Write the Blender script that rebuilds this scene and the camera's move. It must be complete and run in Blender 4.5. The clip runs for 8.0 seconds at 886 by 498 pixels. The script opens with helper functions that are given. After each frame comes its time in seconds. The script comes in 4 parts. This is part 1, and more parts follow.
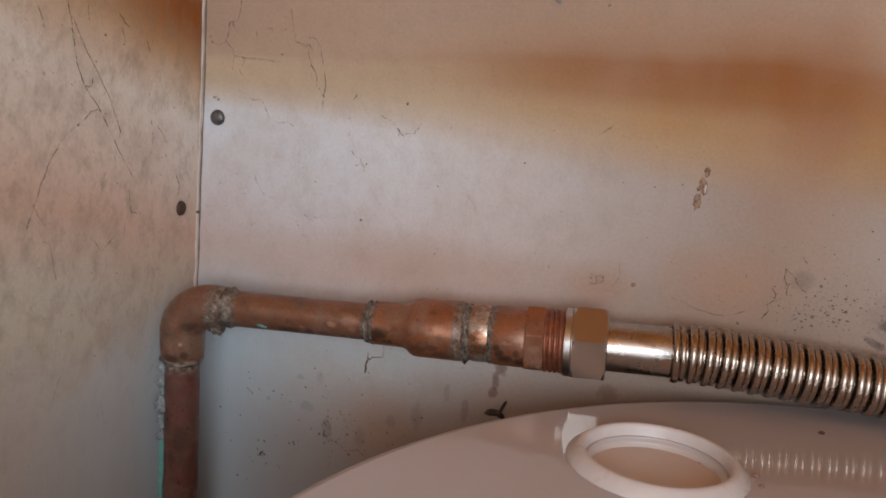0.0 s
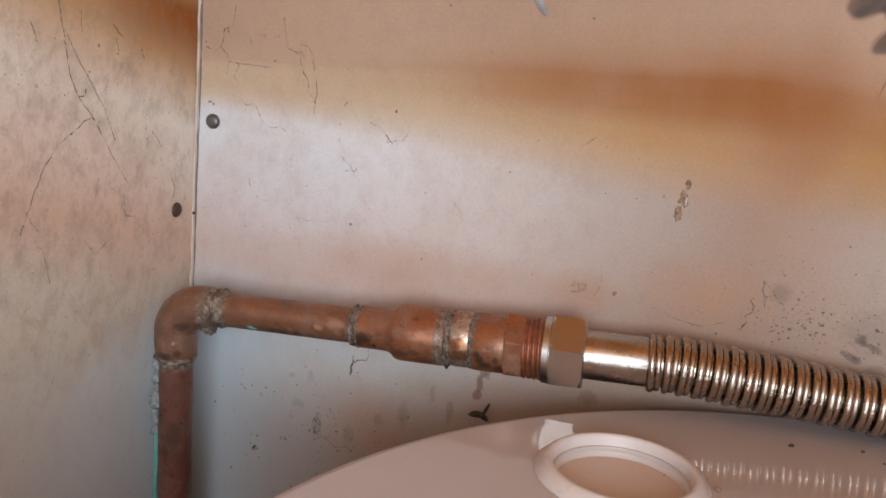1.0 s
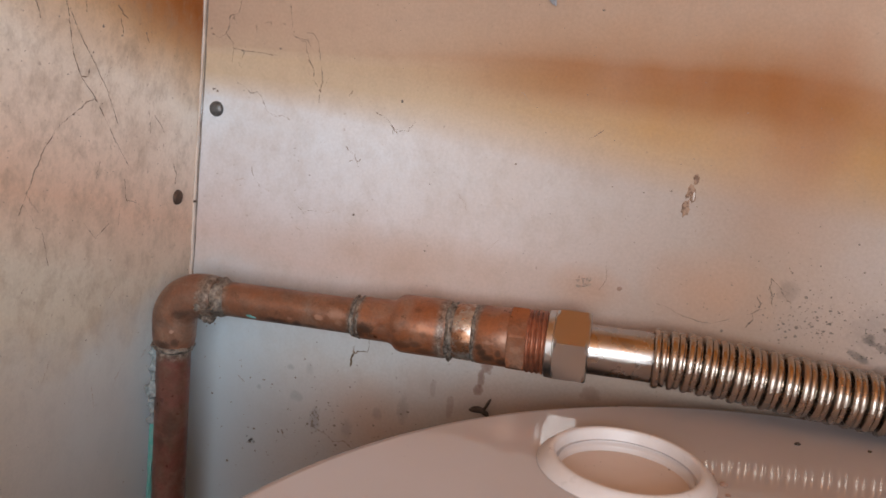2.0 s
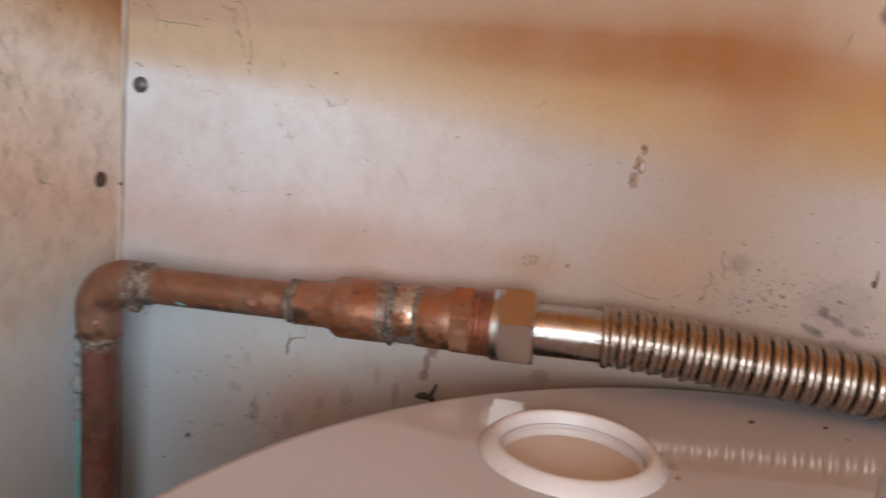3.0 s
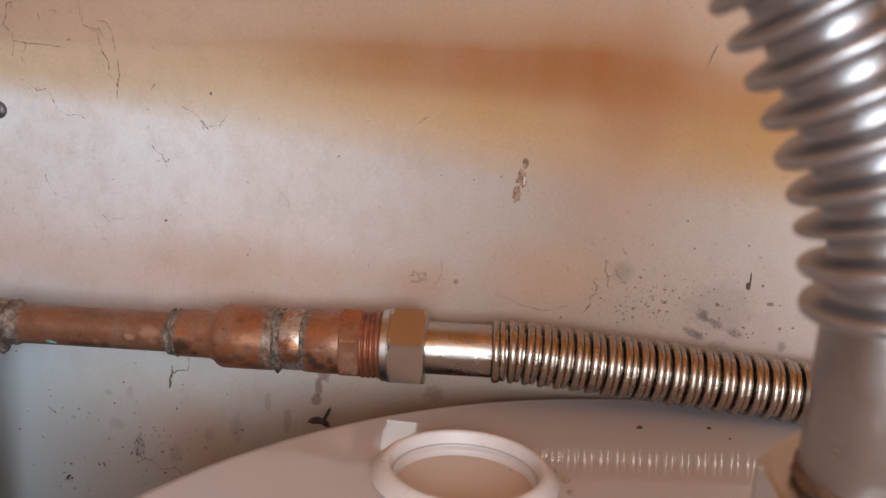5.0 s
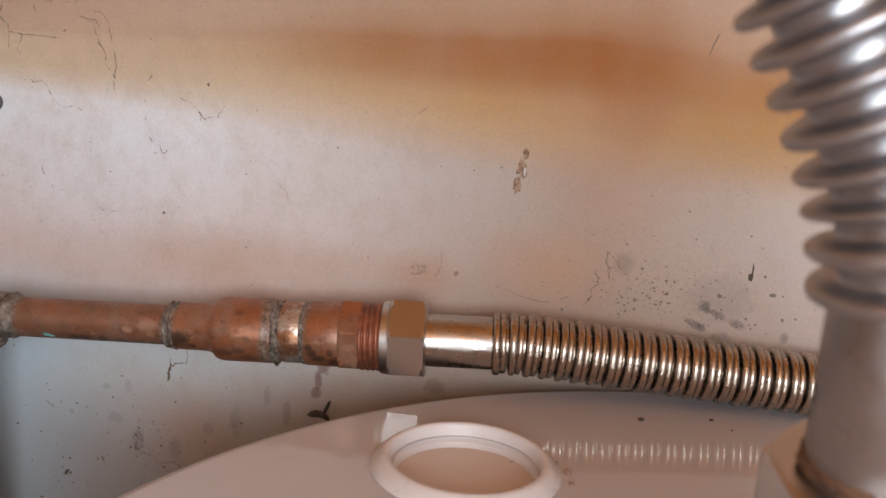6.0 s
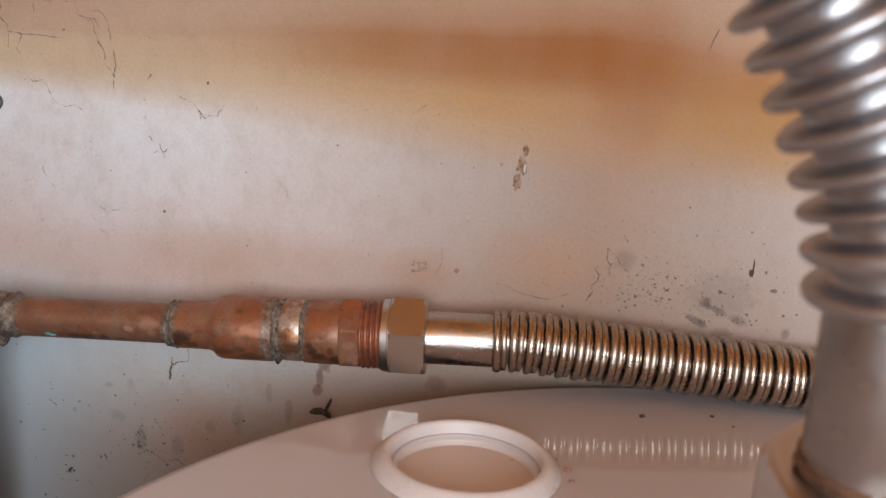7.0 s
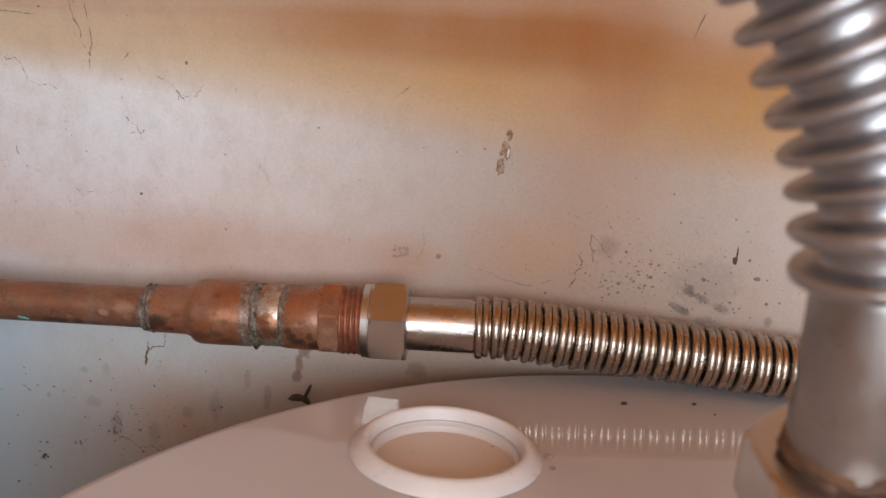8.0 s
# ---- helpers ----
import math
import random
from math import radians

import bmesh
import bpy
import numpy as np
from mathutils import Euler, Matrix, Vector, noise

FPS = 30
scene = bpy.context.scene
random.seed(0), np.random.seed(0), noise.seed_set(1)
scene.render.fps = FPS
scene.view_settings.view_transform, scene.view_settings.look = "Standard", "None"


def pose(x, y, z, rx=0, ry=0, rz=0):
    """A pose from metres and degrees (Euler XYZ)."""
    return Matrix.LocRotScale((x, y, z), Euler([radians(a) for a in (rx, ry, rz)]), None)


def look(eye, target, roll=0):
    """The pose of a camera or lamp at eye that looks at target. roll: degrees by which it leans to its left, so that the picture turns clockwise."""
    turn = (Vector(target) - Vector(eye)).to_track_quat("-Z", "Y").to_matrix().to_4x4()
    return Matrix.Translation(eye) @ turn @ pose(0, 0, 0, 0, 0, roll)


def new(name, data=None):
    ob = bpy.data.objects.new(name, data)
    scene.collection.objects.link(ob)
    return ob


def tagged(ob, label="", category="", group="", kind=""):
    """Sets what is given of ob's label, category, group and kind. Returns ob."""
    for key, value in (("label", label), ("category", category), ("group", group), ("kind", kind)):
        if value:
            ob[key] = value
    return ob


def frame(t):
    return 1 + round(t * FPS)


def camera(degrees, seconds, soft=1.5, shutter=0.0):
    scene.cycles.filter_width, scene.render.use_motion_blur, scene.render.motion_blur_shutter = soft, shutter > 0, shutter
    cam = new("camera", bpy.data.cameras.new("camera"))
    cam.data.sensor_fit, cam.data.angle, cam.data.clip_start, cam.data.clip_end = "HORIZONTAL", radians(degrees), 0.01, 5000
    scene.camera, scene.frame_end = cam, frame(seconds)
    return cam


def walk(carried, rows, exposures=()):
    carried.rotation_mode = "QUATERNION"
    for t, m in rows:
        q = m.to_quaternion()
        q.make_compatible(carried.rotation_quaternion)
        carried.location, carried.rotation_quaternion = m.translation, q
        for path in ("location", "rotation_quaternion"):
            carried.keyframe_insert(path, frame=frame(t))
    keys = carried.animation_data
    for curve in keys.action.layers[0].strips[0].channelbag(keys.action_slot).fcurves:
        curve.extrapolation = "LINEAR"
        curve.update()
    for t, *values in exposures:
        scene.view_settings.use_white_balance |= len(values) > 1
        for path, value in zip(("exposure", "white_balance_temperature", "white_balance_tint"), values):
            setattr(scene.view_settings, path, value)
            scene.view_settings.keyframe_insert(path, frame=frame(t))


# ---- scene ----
cam = camera(55.6, 8.0, 1.5, 0.5)
PATH = [
    (0, (0.21375, -0.36765, 1.31844), (-0.01479, 0.58758, 1.13055), 4.299),
    (0.5, (0.22346, -0.35927, 1.32549), (-0.01525, 0.58705, 1.10759), 5.610),
    (1, (0.22991, -0.36864, 1.33335), (-0.02093, 0.57528, 1.11866), 4.850),
    (1.2, (0.23051, -0.36726, 1.32930), (-0.01857, 0.57802, 1.11858), 5.158),
    (2.3, (0.22674, -0.36669, 1.32414), (-0.02757, 0.57889, 1.12116), 6.268),
    (2.5, (0.22795, -0.36568, 1.32366), (-0.03219, 0.57816, 1.11997), 6.254),
    (3, (0.23418, -0.34735, 1.31776), (0.02512, 0.60707, 1.10472), 5.312),
    (3.3, (0.23565, -0.34115, 1.32384), (0.10651, 0.62639, 1.10661), 4.926),
    (3.5, (0.23797, -0.34024, 1.32159), (0.13747, 0.63295, 1.11467), 5.050),
    (4, (0.24039, -0.34133, 1.32230), (0.14570, 0.63316, 1.11884), 4.854),
    (4.5, (0.24077, -0.34168, 1.32438), (0.13894, 0.63267, 1.12367), 4.459),
    (4.7, (0.24010, -0.34163, 1.32414), (0.14387, 0.63387, 1.12628), 4.227),
    (5.8, (0.23784, -0.33938, 1.31985), (0.14241, 0.63575, 1.11983), 4.025),
    (6, (0.23880, -0.33913, 1.32054), (0.14403, 0.63567, 1.11863), 4.011),
    (6.5, (0.23977, -0.33998, 1.32251), (0.14120, 0.63405, 1.11868), 3.729),
    (7, (0.24018, -0.33859, 1.32226), (0.14132, 0.63409, 1.11221), 3.655),
    (7.5, (0.23894, -0.33624, 1.31664), (0.16170, 0.63654, 1.09814), 4.183),
    (8, (0.24076, -0.33490, 1.31919), (0.16188, 0.63756, 1.09987), 4.373),
]
walk(cam, [(t, look(eye, target, roll)) for t, eye, target, roll in PATH],
     exposures=[(0.0, -0.42), (0.3, -0.12), (0.5, 0.0), (8.0, 0.0)])
cam.data.dof.use_dof = True
cam.data.dof.focus_distance = 0.34
cam.data.dof.aperture_fstop = 15.0

# ---- world and light ----
world = bpy.data.worlds.new("sky")
scene.world = world
world.use_nodes = True
wn = world.node_tree
sky = wn.nodes.new("ShaderNodeTexSky")
sky.sky_type, sky.sun_disc = "NISHITA", False
sky.sun_elevation, sky.sun_rotation = radians(40), radians(200)
wn.nodes["Background"].inputs["Strength"].default_value = 0.10
wn.links.new(sky.outputs[0], wn.nodes["Background"].inputs["Color"])

sun = new("sun", bpy.data.lights.new("sun", "SUN"))
sun.data.energy, sun.data.angle, sun.data.color = 2.0, radians(0.5), (1.0, 0.95, 0.88)
sun.matrix_world = look((0.8, -3.0, 4.0), (0.2, -1.6, 0.0))

# daylight in the open front of the cupboard
day = new("daylight_opening", bpy.data.lights.new("daylight_opening", "AREA"))
day.data.shape, day.data.size, day.data.size_y = "RECTANGLE", 0.56, 0.30
day.data.energy, day.data.color = 5.35, (0.90, 0.97, 1.04)
day.matrix_world = look((0.41, -0.828, 1.40), (0.27, 0.0, 1.70))
scene.view_settings.exposure = 0.0

# ---- material helpers ----


def material(name):
    m = bpy.data.materials.new(name)
    m.use_nodes = True
    return m, m.node_tree, m.node_tree.nodes["Principled BSDF"]


def nd(tree, kind, **inputs):
    n = tree.nodes.new(kind)
    for key, value in inputs.items():
        n.inputs[key.replace("_", " ")].default_value = value
    return n


def coords(tree):
    return tree.nodes.new("ShaderNodeTexCoord").outputs["Object"]


def noise_tex(tree, co, scale, detail=4.0, rough=0.55, distort=0.0):
    n = nd(tree, "ShaderNodeTexNoise", Scale=scale, Detail=detail, Roughness=rough, Distortion=distort)
    tree.links.new(co, n.inputs["Vector"])
    return n.outputs["Fac"]


def ramp(tree, fac, stops):
    n = tree.nodes.new("ShaderNodeValToRGB")
    els = n.color_ramp.elements
    while len(els) < len(stops):
        els.new(0.5)
    for e, (p, c) in zip(els, stops):
        e.position = p
        e.color = (c, c, c, 1) if isinstance(c, (int, float)) else (*c, 1)
    tree.links.new(fac, n.inputs["Fac"])
    return n.outputs["Color"]


def calc(tree, op, a, b=None, clamp=False):
    n = tree.nodes.new("ShaderNodeMath")
    n.operation, n.use_clamp = op, clamp
    for i, v in enumerate((a, b)):
        if v is None:
            continue
        if isinstance(v, (int, float)):
            n.inputs[i].default_value = v
        else:
            tree.links.new(v, n.inputs[i])
    return n.outputs[0]


def mix(tree, fac, a, b, mode="MIX"):
    n = tree.nodes.new("ShaderNodeMix")
    n.data_type, n.blend_type = "RGBA", mode
    for socket, v in ((n.inputs[0], fac), (n.inputs[6], a), (n.inputs[7], b)):
        if isinstance(v, (int, float)):
            socket.default_value = v
        elif isinstance(v, tuple):
            socket.default_value = (*v, 1)
        else:
            tree.links.new(v, socket)
    return n.outputs[2]


def bump(tree, bsdf, height, strength, dist):
    n = nd(tree, "ShaderNodeBump", Strength=strength, Distance=dist)
    tree.links.new(height, n.inputs["Height"])
    tree.links.new(n.outputs[0], bsdf.inputs["Normal"])


def curve(tree, value, stops, lo, hi):
    """A ramp over value, which runs from lo to hi."""
    return ramp(tree, calc(tree, "DIVIDE", calc(tree, "SUBTRACT", value, lo), hi - lo), stops)


def wall_paint(name, across, near, far, ref, slope, tint, dirt):
    """Yellowed painted panel: a scorched brown band along the wall, cream at its lower edge, grime and scuffs, with
    some light and shade painted in.
    across: axis along the wall; near, far: where along it the band is strongest and where it has faded; ref, slope: how
    its edge climbs; tint, dirt: hue and amount of the grime."""
    m, t, b = material(name)
    co = coords(t)
    sep = t.nodes.new("ShaderNodeSeparateXYZ")
    t.links.new(co, sep.inputs[0])
    along, z = sep.outputs[across], sep.outputs["Z"]
    big = noise_tex(t, co, 7.0, 3.0)
    mid = noise_tex(t, co, 28.0, 5.0)
    fine = noise_tex(t, co, 160.0, 5.0, 0.7)
    wob = calc(t, "MULTIPLY", calc(t, "SUBTRACT", big, 0.5), 0.018)
    wob = calc(t, "ADD", wob, calc(t, "MULTIPLY", calc(t, "SUBTRACT", mid, 0.5), 0.008))
    h = calc(t, "ADD", z, wob)
    h = calc(t, "ADD", h, calc(t, "MULTIPLY", calc(t, "SUBTRACT", along, ref), slope))
    h = calc(t, "DIVIDE", calc(t, "SUBTRACT", h, 1.10), 0.30)
    # heights in the ramp: 0 is 1.10 m, 1 is 1.40 m
    # the dark foot is painted shade, the pink zone painted bounced light
    body = ramp(t, h, [(0.00, (0.44, 0.36, 0.31)), (0.14, (0.47, 0.40, 0.355)), (0.26, (0.61, 0.585, 0.555)), (0.33, (0.64, 0.62, 0.60)), (0.43, (0.70, 0.53, 0.47)),
                       (0.52, (0.78, 0.70, 0.69)), (0.62, (0.83, 0.82, 0.84)), (0.70, (0.82, 0.76, 0.73)), (0.86, (0.60, 0.46, 0.38)), (1.0, (0.60, 0.47, 0.39))])
    body = mix(t, 1.0, body, tint, "MULTIPLY")
    if across == "X":
        # the paint is cooler in tone by the corner
        body = mix(t, 1.0, body, curve(t, along, [(0.0, (0.90, 0.99, 1.06)), (0.5, (0.95, 0.995, 1.03)), (1.0, (1.0, 1.0, 1.0))], 0.0, 0.22), "MULTIPLY")
    cream = ramp(t, h, [(0.61, 0.0), (0.70, 0.85), (0.76, 1.0), (0.84, 0.6), (1.0, 0.30)])
    brown = ramp(t, h, [(0.675, 0.0), (0.735, 0.68), (0.785, 1.0), (0.812, 0.55), (0.85, 0.20), (1.0, 0.08)])
    side = t.nodes.new("ShaderNodeMapRange")
    side.interpolation_type = "SMOOTHSTEP"
    side.inputs["From Min"].default_value, side.inputs["From Max"].default_value = far, near
    t.links.new(along, side.inputs["Value"])
    streak = nd(t, "ShaderNodeMapping", Scale=(60.0, 60.0, 6.0))
    t.links.new(co, streak.inputs["Vector"])
    run = noise_tex(t, streak.outputs[0], 1.0, 4.0, 0.6)
    brown = calc(t, "MULTIPLY", brown, calc(t, "ADD", calc(t, "MULTIPLY", side.outputs[0], 1.0), 0.22))
    brown = calc(t, "MULTIPLY", brown, calc(t, "ADD", calc(t, "MULTIPLY", run, 0.5), 0.72), True)
    # the back panel turns darker and browner towards the right
    along_fade = t.nodes.new("ShaderNodeMapRange")
    along_fade.interpolation_type = "SMOOTHSTEP"
    along_fade.inputs["From Min"].default_value, along_fade.inputs["From Max"].default_value = 0.10, 0.31
    t.links.new(calc(t, "ADD", along, calc(t, "MULTIPLY", calc(t, "SUBTRACT", big, 0.5), 0.10)), along_fade.inputs["Value"])
    browner = curve(t, along, [(0.0, 0.0), (0.26, 0.04), (0.45, 0.34), (0.60, 0.68), (0.70, 0.84), (0.84, 0.68), (1.0, 0.52)], 0.0, 0.38) if across == "X" else along_fade.outputs[0]
    body = mix(t, browner, body, (0.335, 0.235, 0.168))
    if across == "X":
        # a band between two edges: ochre from below, brown under its crisp upper edge
        low = calc(t, "SUBTRACT", 1.3065, calc(t, "MULTIPLY", along, 0.056))
        low = calc(t, "ADD", low, calc(t, "MULTIPLY", calc(t, "SUBTRACT", big, 0.5), 0.010))
        hump = curve(t, along, [(0.0, 0.10), (0.18, 0.25), (0.36, 0.55), (0.50, 0.78), (0.62, 0.90), (0.72, 1.0), (0.80, 0.85), (0.90, 0.55), (1.0, 0.45)], 0.0, 0.36)
        high = calc(t, "ADD", 1.3255, calc(t, "MULTIPLY", hump, 0.013))
        high = calc(t, "ADD", high, calc(t, "MULTIPLY", calc(t, "SUBTRACT", mid, 0.5), 0.004))
        s = calc(t, "DIVIDE", calc(t, "SUBTRACT", z, low), calc(t, "SUBTRACT", high, low))
        s = calc(t, "MULTIPLY", calc(t, "ADD", s, 0.5), 0.5)
        # s: 0.25 at the lower edge, 0.75 at the upper one
        ochre = ramp(t, s, [(0.16, 0.0), (0.32, 0.62), (0.45, 0.92), (0.64, 0.90), (0.76, 0.34), (1.0, 0.14)])
        brown = ramp(t, s, [(0.34, 0.0), (0.48, 0.30), (0.58, 0.85), (0.66, 1.0), (0.73, 1.0), (0.79, 0.55), (0.88, 0.26), (1.0, 0.06)])
        tan = ramp(t, s, [(0.56, 0.0), (0.74, 0.95), (1.0, 1.0)])
        body = mix(t, tan, body, (0.49, 0.345, 0.264))
        deep = curve(t, along, [(0.0, 0.0), (0.2, 0.08), (0.34, 0.34), (0.48, 0.72), (0.62, 0.92), (0.74, 1.0), (0.82, 0.70), (0.92, 0.50), (1.0, 0.45)], 0.0, 0.36)
        shade = ramp(t, along_fade.outputs[0], [(0.0, (0.60, 0.47, 0.32)), (0.45, (0.60, 0.38, 0.17)), (1.0, (0.50, 0.27, 0.075))])
        c = mix(t, ochre, body, shade)
        brown = calc(t, "MULTIPLY", brown, deep)
        # a darker scorch running down from the band
        dx = calc(t, "MULTIPLY", calc(t, "SUBTRACT", calc(t, "ADD", along, calc(t, "MULTIPLY", calc(t, "SUBTRACT", mid, 0.5), 0.03)), 0.277), 40.0)
        dz = calc(t, "MULTIPLY", calc(t, "SUBTRACT", z, 1.325), 22.0)
        far2 = calc(t, "ADD", calc(t, "MULTIPLY", dx, dx), calc(t, "MULTIPLY", dz, dz))
        spot = ramp(t, calc(t, "ADD", far2, calc(t, "MULTIPLY", mid, 0.35)), [(0.10, 0.55), (0.35, 0.38), (0.65, 0.14), (1.0, 0.0)])
        brown = calc(t, "SUBTRACT", calc(t, "ADD", brown, spot), calc(t, "MULTIPLY", brown, spot))
        brown = calc(t, "MULTIPLY", brown, calc(t, "ADD", calc(t, "MULTIPLY", run, 0.22), 0.86), True)
    else:
        c = mix(t, calc(t, "MULTIPLY", cream, 0.85), body, (0.60, 0.35, 0.13))
        c = mix(t, calc(t, "MULTIPLY", brown, 0.95), c, (0.34, 0.105, 0.016))
    # cool skylight low by the corner, put into the paint colour
    cool_light = ramp(t, calc(t, "ADD", calc(t, "MULTIPLY", calc(t, "SUBTRACT", z, 1.10 if across == "X" else 1.088), 5.0), calc(t, "MULTIPLY", calc(t, "SUBTRACT", mid, 0.5), 0.25)),
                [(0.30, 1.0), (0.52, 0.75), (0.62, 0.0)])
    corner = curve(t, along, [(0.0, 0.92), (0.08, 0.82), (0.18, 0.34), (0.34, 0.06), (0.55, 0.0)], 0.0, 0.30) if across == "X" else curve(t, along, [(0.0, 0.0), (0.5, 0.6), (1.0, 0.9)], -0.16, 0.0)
    cool_light = calc(t, "MULTIPLY", cool_light, corner)
    # rusty haze, grime, fine specks
    haze = ramp(t, noise_tex(t, co, 13.0, 5.0, 0.6), [(0.46, 0.0), (0.70, 0.26)])
    c = mix(t, haze, c, (0.55, 0.38, 0.27))
    drag = nd(t, "ShaderNodeMapping", Scale=(1.0, 1.0, 0.75), Rotation=(0.5, 0.5, 0.0))
    t.links.new(co, drag.inputs["Vector"])
    grime = ramp(t, noise_tex(t, drag.outputs[0], 120.0, 9.0, 0.72), [(0.47, 0.0), (0.72, dirt)])
    c = mix(t, grime, c, (0.36, 0.28, 0.21))
    blotch = ramp(t, noise_tex(t, co, 38.0, 6.0, 0.7), [(0.50, 0.0), (0.72, dirt * 0.7)])
    c = mix(t, blotch, c, (0.44, 0.33, 0.24))
    if across == "X":
        # rusty smears over the hose and the nut; the wide one below is painted shade
        for cx, cz, kx, kz, most in ((0.252, 1.2440, 30.0, 46.0, 0.72), (0.199, 1.2385, 50.0, 80.0, 0.70), (0.120, 1.2400, 12.0, 70.0, 0.35), (0.100, 1.1560, 30.0, 40.0, 0.55), (0.185, 1.1840, 13.0, 34.0, 0.50), (0.270, 1.2900, 30.0, 22.0, 0.40)):
            dx = calc(t, "MULTIPLY", calc(t, "SUBTRACT", along, cx), kx)
            dz = calc(t, "MULTIPLY", calc(t, "SUBTRACT", z, cz), kz)
            smear = calc(t, "ADD", calc(t, "ADD", calc(t, "MULTIPLY", dx, dx), calc(t, "MULTIPLY", dz, dz)), calc(t, "MULTIPLY", calc(t, "SUBTRACT", mid, 0.5), 0.9))
            c = mix(t, ramp(t, smear, [(0.0, most), (0.35, most * 0.5), (1.0, 0.0)]), c, (0.50, 0.31, 0.21))
        # soft sooty smudges over the hose
        ragged = calc(t, "MULTIPLY", calc(t, "SUBTRACT", noise_tex(t, co, 330.0, 6.0, 0.7), 0.5), 2.6)
        for cx, cz, kx, kz, lean, most in ((0.3140, 1.2362, 300.0, 360.0, 0.2, 0.72), (0.3185, 1.2337, 210.0, 520.0, 0.4, 0.60), (0.3112, 1.2281, 190.0, 480.0, 0.42, 0.72), (0.3272, 1.2300, 260.0, 420.0, 0.2, 0.50),
                                           (0.3214, 1.2242, 210.0, 380.0, 0.0, 0.34), (0.3463, 1.2260, 420.0, 420.0, 0.0, 0.50), (0.3190, 1.2400, 62.0, 85.0, 0.0, 0.22), (0.2800, 1.2510, 200.0, 190.0, 0.0, 0.30),
                                           (0.0735, 1.1490, 300.0, 130.0, 0.0, 0.42), (0.0588, 1.1739, 420.0, 560.0, 0.0, 0.42), (0.0627, 1.1592, 240.0, 300.0, 0.0, 0.34), (0.1060, 1.1590, 320.0, 300.0, 0.0, 0.30), (0.0420, 1.1600, 700.0, 700.0, 0.0, 0.60), (0.0690, 1.1750, 420.0, 300.0, 0.2, 0.22), (0.0910, 1.1480, 300.0, 160.0, 0.0, 0.26), (0.1190, 1.1640, 300.0, 120.0, 0.1, 0.28)):
            px = calc(t, "SUBTRACT", along, cx)
            pz = calc(t, "ADD", calc(t, "SUBTRACT", z, cz), calc(t, "MULTIPLY", px, lean))
            px, pz = calc(t, "MULTIPLY", px, kx), calc(t, "MULTIPLY", pz, kz)
            soot = calc(t, "ADD", calc(t, "ADD", calc(t, "MULTIPLY", px, px), calc(t, "MULTIPLY", pz, pz)), ragged)
            c = mix(t, ramp(t, soot, [(0.0, most), (0.4, most * 0.7), (1.0, 0.0)]), c, (0.13, 0.112, 0.10))
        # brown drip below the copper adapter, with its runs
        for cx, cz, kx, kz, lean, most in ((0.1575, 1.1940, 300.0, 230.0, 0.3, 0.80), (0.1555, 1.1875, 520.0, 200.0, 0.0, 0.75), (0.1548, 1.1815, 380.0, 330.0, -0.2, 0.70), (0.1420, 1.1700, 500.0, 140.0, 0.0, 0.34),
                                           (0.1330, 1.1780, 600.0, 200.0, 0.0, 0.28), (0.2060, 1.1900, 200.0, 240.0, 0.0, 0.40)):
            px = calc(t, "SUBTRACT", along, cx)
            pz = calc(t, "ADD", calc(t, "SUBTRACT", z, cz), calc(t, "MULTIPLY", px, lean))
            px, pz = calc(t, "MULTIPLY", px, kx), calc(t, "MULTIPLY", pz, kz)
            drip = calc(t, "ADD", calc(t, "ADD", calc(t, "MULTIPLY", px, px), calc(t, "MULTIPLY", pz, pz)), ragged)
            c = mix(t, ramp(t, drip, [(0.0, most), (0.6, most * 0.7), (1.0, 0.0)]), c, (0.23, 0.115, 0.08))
        c = mix(t, calc(t, "MULTIPLY", brown, 0.96), c, (0.34, 0.112, 0.013))
    grain = ramp(t, noise_tex(t, co, 700.0, 3.0, 0.6), [(0.3, 0.90), (0.7, 1.0)])
    c = mix(t, 1.0, c, grain, "MULTIPLY")
    speck = ramp(t, noise_tex(t, co, 420.0, 2.0, 0.5), [(0.69, 0.0), (0.78, 0.45)])
    c = mix(t, speck, c, (0.25, 0.17, 0.13))
    c = mix(t, calc(t, "MULTIPLY", cool_light, 0.75 if across == "X" else 0.90), c, (0.52, 0.66, 0.76) if across == "X" else (0.62, 0.76, 0.86))
    t.links.new(c, b.inputs["Base Color"])
    t.links.new(ramp(t, mid, [(0.3, 0.42), (0.7, 0.62)]), b.inputs["Roughness"])
    b.inputs["Specular IOR Level"].default_value = 0.3
    bump(t, b, fine, 0.12, 0.0006)
    return m


def plain_surface(name, colour, other, scale, rough, metal=0.0, depth=0.0004, strength=0.3, lo=0.35, hi=0.65):
    """Two tones mixed by a noise, with a little relief."""
    m, t, b = material(name)
    co = coords(t)
    f = noise_tex(t, co, scale, 6.0, 0.65)
    t.links.new(mix(t, ramp(t, f, [(lo, 0.0), (hi, 1.0)]), colour, other), b.inputs["Base Color"])
    b.inputs["Metallic"].default_value = metal
    g = noise_tex(t, co, scale * 3.1, 4.0)
    t.links.new(ramp(t, g, [(0.3, rough * 0.75), (0.7, min(1.0, rough * 1.3))]), b.inputs["Roughness"])
    bump(t, b, g, strength, depth)
    return m


def axis(x):
    """The middle of the pipe run along the back wall."""
    return Vector((x, -0.0372 + 0.0573 * x, 1.2139 + 0.026 * (x - 0.015)))


def on_pipe(x, r, turn):
    """Place and outward way on the pipe's skin; turn in degrees from facing the room, up is positive."""
    way = Vector((0, -math.cos(radians(turn)), math.sin(radians(turn))))
    return axis(x) + way * (r + 0.00015), way


